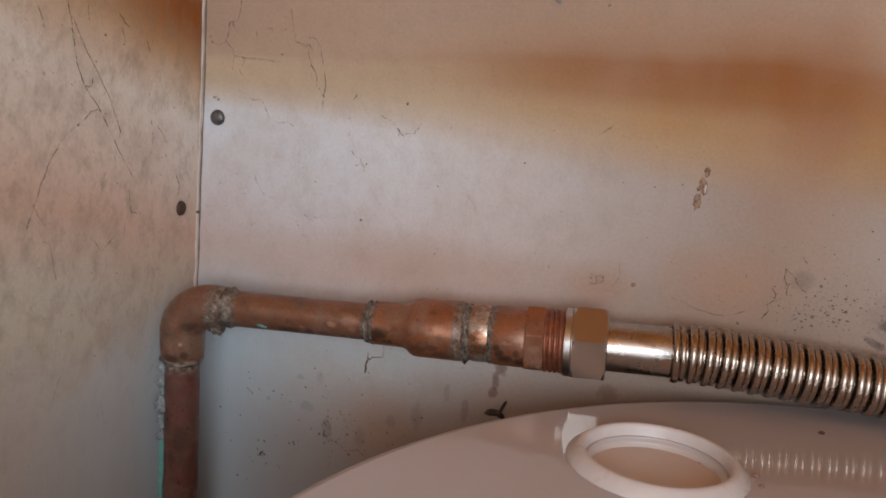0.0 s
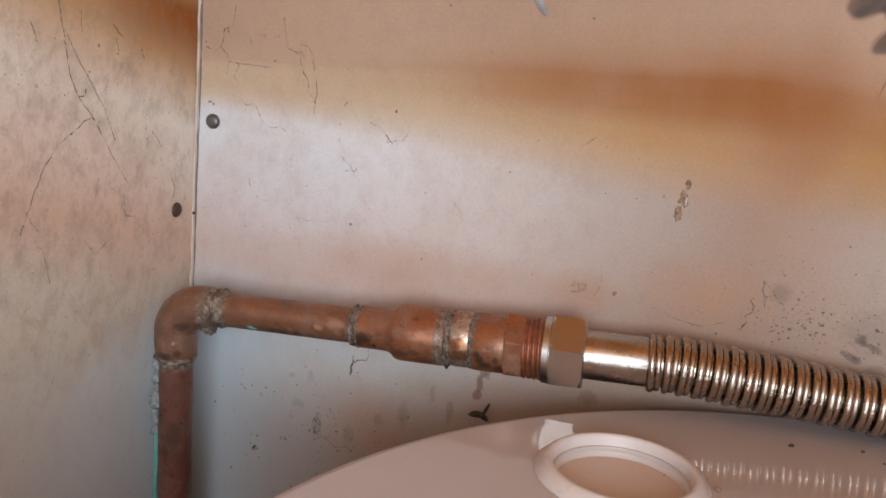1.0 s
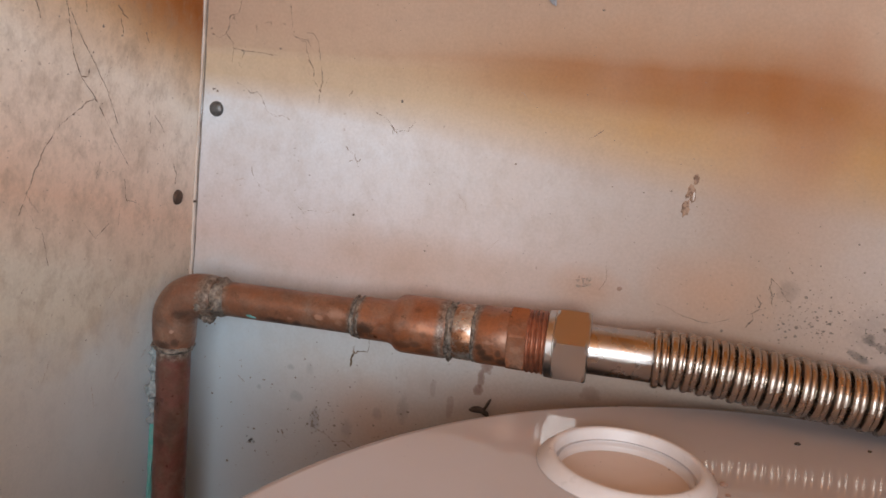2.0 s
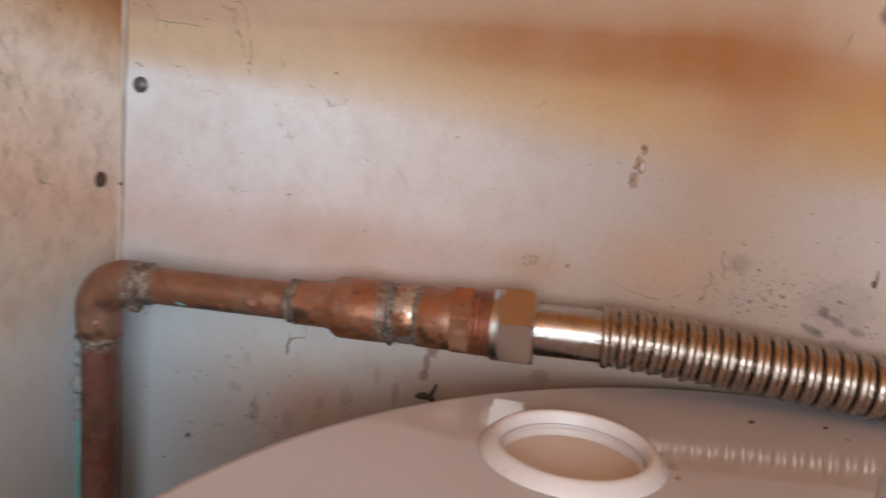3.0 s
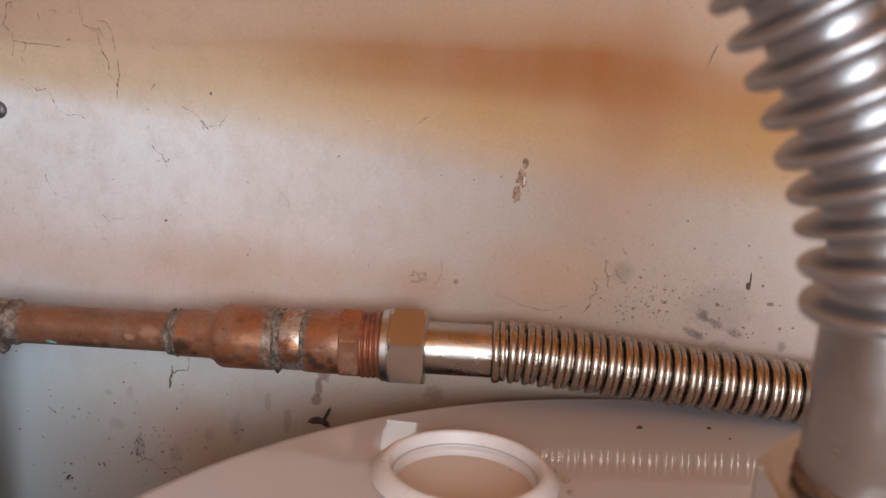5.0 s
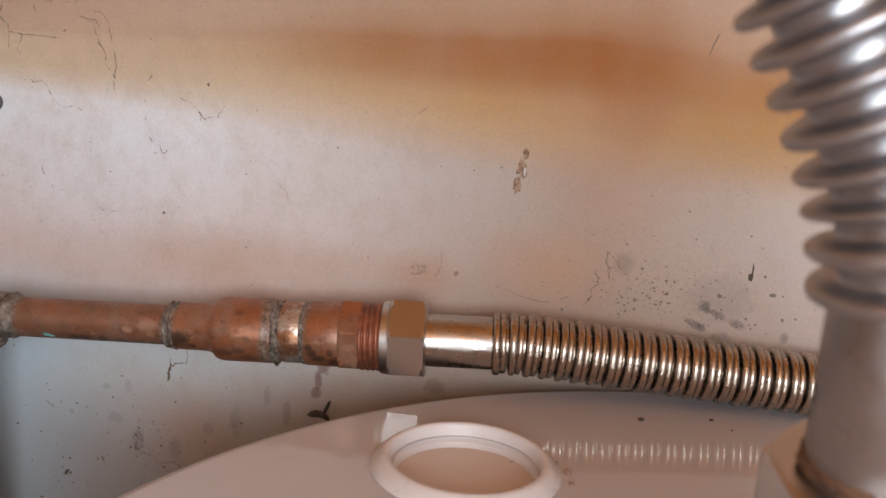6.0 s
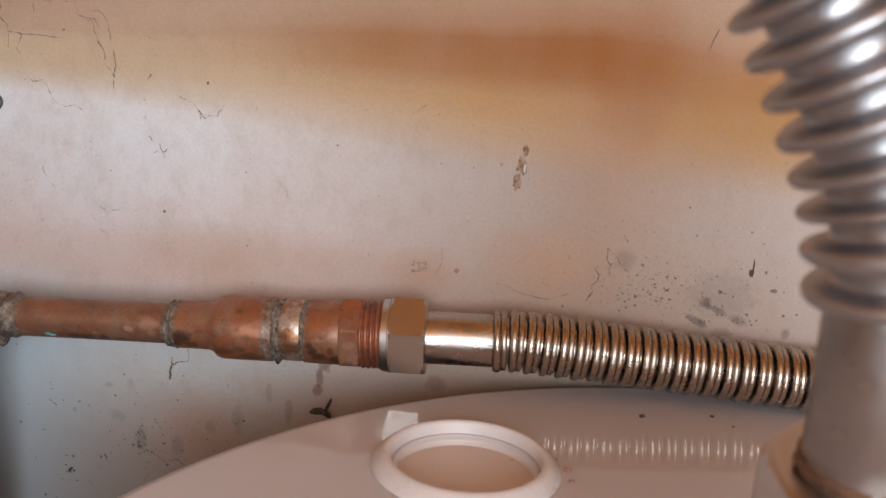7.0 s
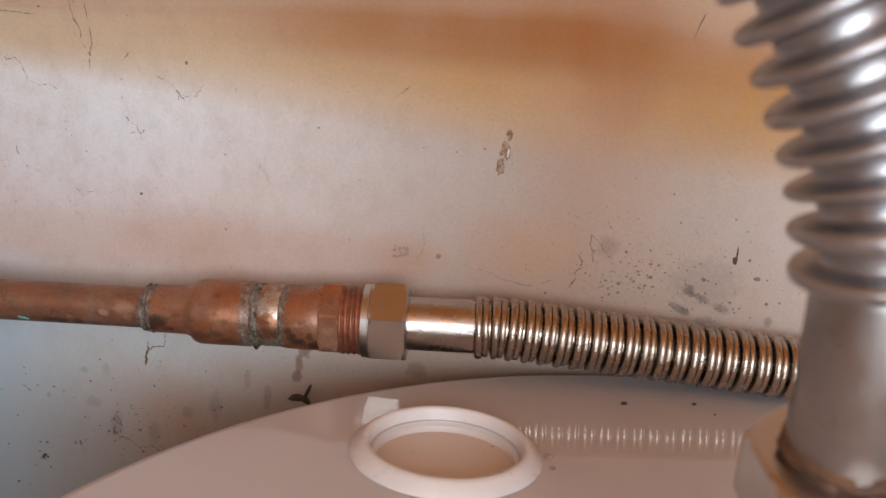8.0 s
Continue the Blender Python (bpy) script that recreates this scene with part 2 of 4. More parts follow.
def spots(t, co, ragged, places):
    """How far a point lies inside any of the soft-edged spots: middle, stretch along x, radius, strength."""
    total = None
    for c, wide, r, most in places:
        m = nd(t, "ShaderNodeMapping", Scale=(1 / (r * wide), 1 / r, 1 / r))
        m.vector_type = "POINT"
        sub = t.nodes.new("ShaderNodeVectorMath")
        sub.operation = "SUBTRACT"
        sub.inputs[1].default_value = c
        t.links.new(co, sub.inputs[0])
        t.links.new(sub.outputs[0], m.inputs["Vector"])
        size = t.nodes.new("ShaderNodeVectorMath")
        size.operation = "LENGTH"
        t.links.new(m.outputs[0], size.inputs[0])
        f = ramp(t, calc(t, "ADD", size.outputs["Value"], ragged), [(0.35, most), (0.75, most * 0.65), (1.0, 0.0)])
        total = f if total is None else calc(t, "MAXIMUM", total, f)
    return total


def ring_spots(rng, x0, x1, r, turns, size, most, n):
    """Spots strewn over the skin of the pipe between two places."""
    out = []
    for _ in range(n):
        p, _w = on_pipe(rng.uniform(x0, x1), r, rng.uniform(*turns))
        out.append((p, rng.uniform(0.8, 2.2), size * rng.uniform(0.7, 1.6), most * rng.uniform(0.6, 1.0)))
    return out


def copper(name, bright, dull, amount, burnt=(), bare=(), crust=(), way="X", dust=0.55):
    """Copper with patches of brown oxide and grey flux. burnt, bare: spots of soot and of clean metal; crust: places along the run of grey solder smears, with their half width."""
    m, t, b = material(name)
    co = coords(t)
    ragged = calc(t, "MULTIPLY", calc(t, "SUBTRACT", noise_tex(t, co, 420.0, 6.0, 0.7), 0.5), 1.5)
    patch = ramp(t, noise_tex(t, co, 70.0, 7.0, 0.68, 0.6), [(0.46 - amount, 0.0), (0.84 - amount, 1.0)])
    blot = ramp(t, noise_tex(t, co, 210.0, 7.0, 0.75), [(0.54, 0.0), (0.74, 0.75)])
    grey = ramp(t, noise_tex(t, co, 55.0, 6.0, 0.65, 1.0), [(0.46, 0.0), (0.72, dust)])
    c = mix(t, patch, bright, dull)
    c = mix(t, grey, c, (0.33, 0.235, 0.18))
    c = mix(t, blot, c, (0.11, 0.05, 0.03))
    fine = ramp(t, noise_tex(t, co, 900.0, 3.0, 0.6), [(0.3, 0.86), (0.7, 1.06)])
    c = mix(t, 1.0, c, fine, "MULTIPLY")
    dull_by = calc(t, "MAXIMUM", patch, blot)
    if bare:
        f = spots(t, co, ragged, bare)
        c = mix(t, f, c, (0.60, 0.36, 0.26))
    if crust:
        sep = t.nodes.new("ShaderNodeSeparateXYZ")
        t.links.new(co, sep.inputs[0])
        f = None
        for x, half, most in crust:
            d = calc(t, "DIVIDE", calc(t, "ABSOLUTE", calc(t, "SUBTRACT", sep.outputs[way], x)), half)
            g = ramp(t, calc(t, "ADD", d, ragged), [(0.15, most), (0.6, most * 0.55), (1.0, 0.0)])
            f = g if f is None else calc(t, "MAXIMUM", f, g)
        tone = ramp(t, noise_tex(t, co, 520.0, 5.0, 0.7), [(0.36, (0.05, 0.036, 0.028)), (0.55, (0.22, 0.17, 0.135)), (0.72, (0.42, 0.37, 0.32))])
        c = mix(t, f, c, tone)
        dull_by = calc(t, "MAXIMUM", dull_by, f)
    if burnt:
        f = spots(t, co, ragged, burnt)
        c = mix(t, f, c, (0.045, 0.024, 0.016))
        dull_by = calc(t, "MAXIMUM", dull_by, f)
    t.links.new(c, b.inputs["Base Color"])
    t.links.new(ramp(t, dull_by, [(0.0, 0.50), (1.0, 0.05)]), b.inputs["Metallic"])
    t.links.new(ramp(t, noise_tex(t, co, 150.0, 5.0), [(0.3, 0.26), (0.7, 0.55)]), b.inputs["Roughness"])
    bump(t, b, noise_tex(t, co, 260.0, 5.0, 0.65), 0.32, 0.0006)
    return m


def steel(name, colour, rough, smear):
    m, t, b = material(name)
    co = coords(t)
    f = noise_tex(t, co, 120.0, 5.0, 0.6)
    t.links.new(mix(t, ramp(t, f, [(0.45, 0.0), (0.8, smear)]), colour, (0.33, 0.28, 0.24)), b.inputs["Base Color"])
    b.inputs["Metallic"].default_value = 1.0
    t.links.new(ramp(t, f, [(0.3, rough * (1.0 - min(0.3, smear))), (0.75, rough * (1.0 + min(0.8, 2.5 * smear)))]), b.inputs["Roughness"])
    return m


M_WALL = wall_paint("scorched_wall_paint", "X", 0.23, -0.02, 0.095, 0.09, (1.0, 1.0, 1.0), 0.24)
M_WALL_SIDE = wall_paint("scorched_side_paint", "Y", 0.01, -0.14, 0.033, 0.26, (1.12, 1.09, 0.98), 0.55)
M_WOOD = plain_surface("brown_ceiling_board", (0.33, 0.18, 0.095), (0.26, 0.14, 0.07), 14.0, 0.6)
M_PALE = plain_surface("pale_grey_paint", (0.38, 0.36, 0.37), (0.31, 0.285, 0.28), 14.0, 0.6)
M_ROOF = plain_surface("orange_ceiling_board", (0.78, 0.33, 0.07), (0.68, 0.27, 0.05), 14.0, 0.6)
M_FLOOR = plain_surface("dusty_concrete", (0.14, 0.125, 0.11), (0.09, 0.08, 0.07), 9.0, 0.8)
M_SEAM = plain_surface("seam_filler", (0.66, 0.58, 0.52), (0.42, 0.33, 0.27), 90.0, 0.6, lo=0.5, hi=0.75)
M_GROUND = plain_surface("dry_ground", (0.30, 0.24, 0.17), (0.22, 0.17, 0.12), 3.0, 0.9)
g = random.Random(71)
TUBE_R = 0.0079
M_COPPER = copper("weathered_copper", (0.31, 0.135, 0.075), (0.13, 0.064, 0.040), 0.12,
                  ring_spots(g, 0.066, 0.103, TUBE_R, (-70, -36), 0.0022, 0.85, 12) + ring_spots(g, 0.045, 0.066, TUBE_R, (-72, -50), 0.0016, 0.6, 4),
                  [(on_pipe(0.0885, TUBE_R, -4)[0], 1.6, 0.0015, 0.55), (on_pipe(0.0962, TUBE_R, 14)[0], 1.3, 0.0034, 0.28), (on_pipe(0.0978, TUBE_R, -12)[0], 1.0, 0.0020, 0.30), (on_pipe(0.0750, TUBE_R, -22)[0], 1.4, 0.0010, 0.3)],
                  [(0.0400, 0.0050, 0.95), (0.1025, 0.0022, 0.8)])
M_COPPER_DULL = copper("dull_brown_copper", (0.31, 0.145, 0.088), (0.14, 0.078, 0.055), 0.16,
                       [((0.0090, -0.0430, 1.1960), 1.0, 0.0032, 0.6), ((0.0150, -0.0455, 1.1905), 2.0, 0.0026, 0.8), ((0.0210, -0.0440, 1.1920), 1.2, 0.0022, 0.7), ((0.0240, -0.0455, 1.2060), 1.6, 0.0030, 0.6)],
                       [((0.0195, -0.0450, 1.1975), 1.0, 0.0012, 0.6)], [(0.0345, 0.0052, 0.95)], dust=0.85)
# red copper of the upright tube, darkened to hold the corner's shade
M_COPPER_SHADED = copper("shaded_red_copper", (0.22, 0.075, 0.062), (0.11, 0.058, 0.036), 0.14,
                       [((0.0120, -0.0440, 1.1600), 0.5, 0.0060, 0.5), ((0.0190, -0.0440, 1.1500), 0.4, 0.0090, 0.5), ((0.0150, -0.0445, 1.1420), 0.5, 0.0050, 0.5)], (), [(1.1862, 0.0050, 0.95)], "Z", 0.4)
M_COPPER_RED = copper("heat_reddened_copper", (0.37, 0.135, 0.058), (0.16, 0.055, 0.028), 0.10,
                      [(on_pipe(0.1100, 0.0094, -14)[0], 1.5, 0.0034, 0.9), (on_pipe(0.1072, 0.0094, -32)[0], 0.9, 0.0034, 0.85), (on_pipe(0.1135, 0.0094, -38)[0], 1.3, 0.0022, 0.6), (on_pipe(0.1275, 0.0127, -30)[0], 1.7, 0.0026, 0.6),
                       (on_pipe(0.1340, 0.0127, -24)[0], 1.5, 0.0020, 0.5), (on_pipe(0.1380, 0.0127, -42)[0], 1.8, 0.0030, 0.55), (on_pipe(0.1608, 0.0126, -10)[0], 0.9, 0.0020, 0.85), (on_pipe(0.1622, 0.0126, -22)[0], 1.0, 0.0024, 0.9),
                       (on_pipe(0.1645, 0.0126, -34)[0], 1.2, 0.0030, 0.9), (on_pipe(0.1690, 0.0126, -20)[0], 0.7, 0.0024, 0.7), (on_pipe(0.1705, 0.0126, -40)[0], 1.0, 0.0034, 0.9), (on_pipe(0.1755, 0.0129, -44)[0], 1.2, 0.0032, 0.8)]
                      + ring_spots(g, 0.122, 0.144, 0.0127, (-60, 50), 0.0013, 0.4, 7),
                      [(on_pipe(0.1645, 0.0126, 2)[0], 2.6, 0.0010, 0.32), (on_pipe(0.1760, 0.0129, -4)[0], 1.6, 0.0018, 0.26), (on_pipe(0.1330, 0.0127, 6)[0], 2.0, 0.0010, 0.2)],
                      [(0.1053, 0.0026, 0.9), (0.1437, 0.0030, 0.85), (0.1580, 0.0018, 0.8)])
M_SOLDER = plain_surface("grey_solder", (0.33, 0.28, 0.235), (0.06, 0.042, 0.032), 480.0, 0.5, 0.35, 0.0008, 0.6)
M_SOLDER_BRIGHT = plain_surface("bright_solder", (0.55, 0.50, 0.45), (0.34, 0.16, 0.085), 110.0, 0.30, 0.75, 0.0006, 0.6, 0.46, 0.60)
M_THREAD = plain_surface("rusty_thread", (0.36, 0.13, 0.07), (0.17, 0.06, 0.035), 180.0, 0.4, 0.5)
M_VERDIGRIS = plain_surface("verdigris", (0.08, 0.36, 0.31), (0.20, 0.38, 0.37), 260.0, 0.8, 0.0, 0.0008, 0.6)
M_FLUX = plain_surface("grey_flux_crust", (0.34, 0.40, 0.42), (0.13, 0.15, 0.155), 330.0, 0.7, 0.0, 0.0008, 0.6)
M_STEEL = steel("stainless_steel", (0.47, 0.395, 0.335), 0.24, 0.2)
M_CUFF = steel("polished_steel_cuff", (0.50, 0.455, 0.43), 0.24, 0.25)
M_STEEL_DULL = steel("brushed_stainless_steel", (0.42, 0.42, 0.44), 0.37, 0.2)
M_CUFF_DULL = steel("brushed_steel_cuff", (0.37, 0.355, 0.35), 0.32, 0.3)
M_NUT = steel("chromed_nut", (0.57, 0.54, 0.52), 0.29, 0.05)
M_NUT_DULL = steel("dull_steel_nut", (0.30, 0.285, 0.28), 0.20, 0.3)
M_RUST = plain_surface("rust_ring", (0.13, 0.06, 0.028), (0.06, 0.03, 0.02), 240.0, 0.8)
M_DIRT = plain_surface("dark_dirt", (0.055, 0.042, 0.035), (0.11, 0.08, 0.06), 300.0, 0.9)
M_DIRT_GREY = plain_surface("grey_smudge", (0.20, 0.17, 0.15), (0.32, 0.27, 0.24), 300.0, 0.9)
M_SMUDGE_AND_SHADE = plain_surface("brown_grey_smudge_and_shade", (0.16, 0.13, 0.11), (0.28, 0.23, 0.195), 300.0, 0.9)
M_HAZE = plain_surface("faint_brown_haze", (0.36, 0.27, 0.22), (0.47, 0.37, 0.31), 300.0, 0.8)
M_WEB = plain_surface("dusty_thread", (0.19, 0.14, 0.11), (0.31, 0.24, 0.19), 300.0, 0.9)
M_CHIP = plain_surface("bare_chipped_board", (0.20, 0.125, 0.085), (0.40, 0.27, 0.19), 300.0, 0.6, lo=0.45, hi=0.55)
M_STAIN = plain_surface("brown_drip", (0.28, 0.16, 0.115), (0.36, 0.24, 0.19), 220.0, 0.6)
M_FIBRE = plain_surface("dry_fibre", (0.21, 0.15, 0.09), (0.10, 0.07, 0.045), 300.0, 0.8)
M_SCREW = plain_surface("grey_screw_metal", (0.17, 0.17, 0.175), (0.10, 0.10, 0.10), 300.0, 0.40, 0.7)
M_SCREW_RUST = plain_surface("rusty_screw_metal", (0.13, 0.075, 0.05), (0.07, 0.05, 0.04), 300.0, 0.6, 0.4)
M_FLAKE = plain_surface("blue_grey_flake", (0.45, 0.49, 0.55), (0.30, 0.32, 0.36), 200.0, 0.6)


def enamel():
    m, t, b = material("white_enamel")
    co = coords(t)
    f = noise_tex(t, co, 9.0, 4.0)
    c = mix(t, ramp(t, f, [(0.35, 0.0), (0.7, 1.0)]), (0.55, 0.525, 0.545), (0.51, 0.47, 0.47))
    dust = ramp(t, noise_tex(t, co, 520.0, 3.0), [(0.68, 0.0), (0.80, 0.35)])
    t.links.new(mix(t, dust, c, (0.45, 0.36, 0.30)), b.inputs["Base Color"])
    t.links.new(ramp(t, noise_tex(t, co, 30.0, 5.0), [(0.3, 0.03), (0.75, 0.065)]), b.inputs["Roughness"])
    b.inputs["IOR"].default_value = 1.65
    bump(t, b, noise_tex(t, co, 40.0, 2.0), 0.04, 0.0008)
    return m


M_ENAMEL = enamel()
M_PLASTIC = plain_surface("white_plastic", (0.71, 0.67, 0.665), (0.65, 0.60, 0.585), 60.0, 0.34, 0.0, 0.0002, 0.1)
M_PORT = plain_surface("tan_dusty_enamel", (0.66, 0.56, 0.50), (0.63, 0.53, 0.47), 25.0, 0.45, 0.0, 0.0002, 0.1)

# ---- mesh helpers ----


def finish(name, bm, mat, parent=None, label="", angle=35.0):
    """Links a bmesh as one mesh object, smooth but for its sharp edges."""
    me = bpy.data.meshes.new(name)
    bmesh.ops.recalc_face_normals(bm, faces=bm.faces)
    bm.to_mesh(me)
    bm.free()
    for p in me.polygons:
        p.use_smooth = True
    me.set_sharp_from_angle(angle=radians(angle))
    me.materials.append(mat)
    ob = new(name, me)
    if parent is not None:
        ob.parent = parent
    if label:
        tagged(ob, label)
    return ob


def thing(name, label, category, group="", kind=""):
    ob = new(name)
    ob.empty_display_size = 0.02
    return tagged(ob, label, category, group, kind)


def box(bm, lo, hi):
    r = bmesh.ops.create_cube(bm, size=1.0)
    for v in r["verts"]:
        v.co = Vector([lo[i] + (v.co[i] + 0.5) * (hi[i] - lo[i]) for i in range(3)])
    return r["verts"]


def sweep(bm, points, radius, segs=40, caps=True):
    """Rings along points; radius(i, angle) gives each vertex its distance from the line."""
    pts = [Vector(p) for p in points]
    n = len(pts)
    tan = [(pts[min(i + 1, n - 1)] - pts[max(i - 1, 0)]).normalized() for i in range(n)]
    side = tan[0].cross(Vector((0, 0, 1)))
    if side.length < 0.2:
        side = tan[0].cross(Vector((0, 1, 0)))
    side.normalize()
    rings = []
    for i in range(n):
        side = (side - tan[i] * side.dot(tan[i])).normalized()
        up = side.cross(tan[i])
        ring = []
        for k in range(segs):
            a = 2 * math.pi * k / segs
            r = radius(i, a)
            ring.append(bm.verts.new(pts[i] + side * (math.cos(a) * r) + up * (math.sin(a) * r)))
        rings.append(ring)
    for a, b in zip(rings, rings[1:]):
        for k in range(segs):
            bm.faces.new((a[k], a[(k + 1) % segs], b[(k + 1) % segs], b[k]))
    if caps:
        bm.faces.new(rings[0][::-1])
        bm.faces.new(rings[-1])
    return rings


def line(a, b, n):
    a, b = Vector(a), Vector(b)
    return [a.lerp(b, i / (n - 1)) for i in range(n)]


def turned(a, b, profile, segs=48):
    """A turned piece between two points; profile: (share of the length, radius)."""
    bm = bmesh.new()
    a, b = Vector(a), Vector(b)
    sweep(bm, [a.lerp(b, s) for s, _ in profile], lambda i, ang: profile[i][1], segs)
    return bm


def hexed(a, b, flats, chamfer, turn=0.0, steps=(0.0, 0.03, 0.10, 0.90, 0.97, 1.0)):
    """A hexagon prism between two points, its ends turned off round."""
    bm = bmesh.new()
    a, b = Vector(a), Vector(b)
    top = flats / math.cos(math.pi / 6)

    def rad(i, ang):
        u = (ang + turn) % (math.pi / 3) - math.pi / 6
        s = steps[i]
        e = min(s, 1 - s)
        lim = top if e >= 0.099 else flats * (1 - chamfer) + (top - flats * (1 - chamfer)) * math.sqrt(e / 0.10)
        return min(flats / math.cos(u), lim)
    sweep(bm, [a.lerp(b, s) for s in steps], rad, 96)
    return bm


def blob(rng, bm, place, normal, up, w, h, lift, n=14, rough=0.35):
    """A thin uneven patch on a surface, domed by lift."""
    normal, up = Vector(normal), Vector(up)
    right = up.cross(normal)
    c = Vector(place)
    rad = [1 + rng.uniform(-rough, rough) for _ in range(n)]
    outer = [bm.verts.new(c + right * (math.cos(2 * math.pi * k / n) * w * rad[k]) + up * (math.sin(2 * math.pi * k / n) * h * rad[k])) for k in range(n)]
    inner = [bm.verts.new(c + normal * lift + (v.co - c) * 0.6) for v in outer]
    for k in range(n):
        bm.faces.new((outer[k], outer[(k + 1) % n], inner[(k + 1) % n], inner[k]))
    bm.faces.new(inner)


def strand(rng, bm, a, b, width, wiggle, n=12, sag=(0, 0, 0)):
    """A thin wandering thread from a to b."""
    a, b, sag = Vector(a), Vector(b), Vector(sag)
    n = n * 2
    pts, off = [], Vector((0, 0, 0))
    for i in range(n):
        s = i / (n - 1)
        off = off * 0.72 + Vector((rng.gauss(0, 1), 0, rng.gauss(0, 1))) * (wiggle * 0.6)
        pts.append(a.lerp(b, s) + sag * (4 * s * (1 - s)) + off * min(1, 4 * s * (1 - s)))
    if abs(a.x) < 0.004 and abs(b.x) < 0.004:
        pts = [Vector((a.x, p.y + (p.x - a.x), p.z)) for p in pts]
    rr, fat = [], 0.7
    for _ in pts:
        fat = max(0.15, min(1.2, fat + rng.gauss(0, 0.28)))
        rr.append(width * fat * 0.75)
    rr[0] = rr[-1] = width * 0.1
    sweep(bm, pts, lambda i, ang: rr[i], 5)


# ---- the cupboard ----
W, D, H = 0.76, 0.84, 1.62          # inside width, depth, height
TH = 0.012
LEAN = 0.013                       # the side panel leans a little out of plumb


def side_x(z):
    return LEAN * max(0.0, z - 1.22)


bm = bmesh.new()
box(bm, (-TH, 0, 0), (W + TH, TH, H))
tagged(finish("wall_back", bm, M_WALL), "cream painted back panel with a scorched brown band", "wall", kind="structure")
bm = bmesh.new()
box(bm, (-TH, -0.24, 0), (0, 0, 1.22))
v = box(bm, (-TH, -0.24, 1.22), (0, 0, H))
for q in v:
    if q.co.x > -0.001:
        q.co.x = side_x(q.co.z)
bmesh.ops.remove_doubles(bm, verts=bm.verts, dist=1e-5)
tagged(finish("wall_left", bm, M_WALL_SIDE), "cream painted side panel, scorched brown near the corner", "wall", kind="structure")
# added out of view, brown so that the near hose reflects less
bm = bmesh.new()
box(bm, (-TH, -D, 0), (0.004, -0.24, H))
tagged(finish("wall_left_front", bm, M_WOOD), "unseen brown board added to darken the hose's reflections", "wall", kind="structure")
# added out of view, pale to throw light on the right side
bm = bmesh.new()
box(bm, (W, -D, 0), (W + TH, 0, H))
tagged(finish("wall_right", bm, M_PALE), "unseen pale grey side panel added to bounce light", "wall", kind="structure")
# added behind the camera: boards that block part of the daylight
bm = bmesh.new()
box(bm, (-TH, -D - TH, 0), (W + TH, -D, 1.15))
box(bm, (-TH, -D - TH, 1.60), (W + TH, -D, H))
box(bm, (-TH, -D - TH, 1.15), (0.12, -D, 1.60))
box(bm, (0.70, -D - TH, 1.15), (W + TH, -D, 1.60))
tagged(finish("wall_front", bm, M_WOOD), "unseen brown front boards added to limit the daylight", "wall", kind="structure")
bm = bmesh.new()
box(bm, (-TH, -D - TH, H), (W + TH, TH, H + TH))
tagged(finish("ceiling", bm, M_ROOF), "brown board ceiling of the cupboard", "ceiling", kind="structure")
bm = bmesh.new()
box(bm, (-TH, -D - TH, -0.03), (W + TH, TH, 0))
tagged(finish("floor", bm, M_FLOOR), "dusty grey concrete floor", "floor", kind="structure")
bm = bmesh.new()
bmesh.ops.create_grid(bm, x_segments=1, y_segments=1, size=400.0)
bmesh.ops.translate(bm, verts=bm.verts, vec=(0, 0, -0.04))
tagged(finish("ground", bm, M_GROUND), "dry brown ground outside the cupboard", "ground", kind="structure")

# filler bead in the corner
rng = random.Random(3)
bm = bmesh.new()
pts = []
for i in range(90):
    z = 0.9 + (H - 0.9) * i / 89
    pts.append((side_x(z) + 0.0006 + rng.uniform(-0.0003, 0.0003), -0.0006, z))
rr = [0.00075 * rng.uniform(0.7, 1.25) for _ in pts]
sweep(bm, pts, lambda i, ang: rr[i], 8)
tagged(finish("trim", bm, M_SEAM), "thin pale filler bead in the wall corner", "trim", kind="structure")
# a dark strip drawn for the shade in the gap beside the bead
bm = bmesh.new()
pts = [(p[0] + 0.0011 + rng.uniform(-0.0002, 0.0002), -0.0001, p[2]) for p in pts]
rr = [0.0004 * rng.uniform(0.5, 1.3) for _ in pts]
sweep(bm, pts, lambda i, ang: rr[i], 6)
tagged(finish("corner_gap_shade", bm, M_SMUDGE_AND_SHADE), "thin dark strip standing for shade beside the corner filler", "trim", kind="structure")

# ---- the water heater ----
TOP = 1.2
TC, TR = Vector((0.3300, -0.2168, 0)), 0.2162
heater = thing("water_heater", "white enamelled cylindrical water heater with a glossy flat top", "water heater")


def lathe(profile, centre, segs=128, closed=False, cap=True):
    bm = bmesh.new()
    rings = []
    for r, z in profile:
        rings.append([bm.verts.new(Vector(centre) + Vector((r * math.cos(2 * math.pi * k / segs), r * math.sin(2 * math.pi * k / segs), z))) for k in range(segs)])
    pairs = list(zip(rings, rings[1:])) + ([(rings[-1], rings[0])] if closed else [])
    for a, b in pairs:
        for k in range(segs):
            bm.faces.new((a[k], a[(k + 1) % segs], b[(k + 1) % segs], b[k]))
    if cap and not closed:
        bm.faces.new(rings[0])
        bm.faces.new(rings[-1])
    return bm


finish("jacket", lathe([(TR - 0.003, 0.04), (TR - 0.003, TOP - 0.022)], TC), M_ENAMEL, heater)
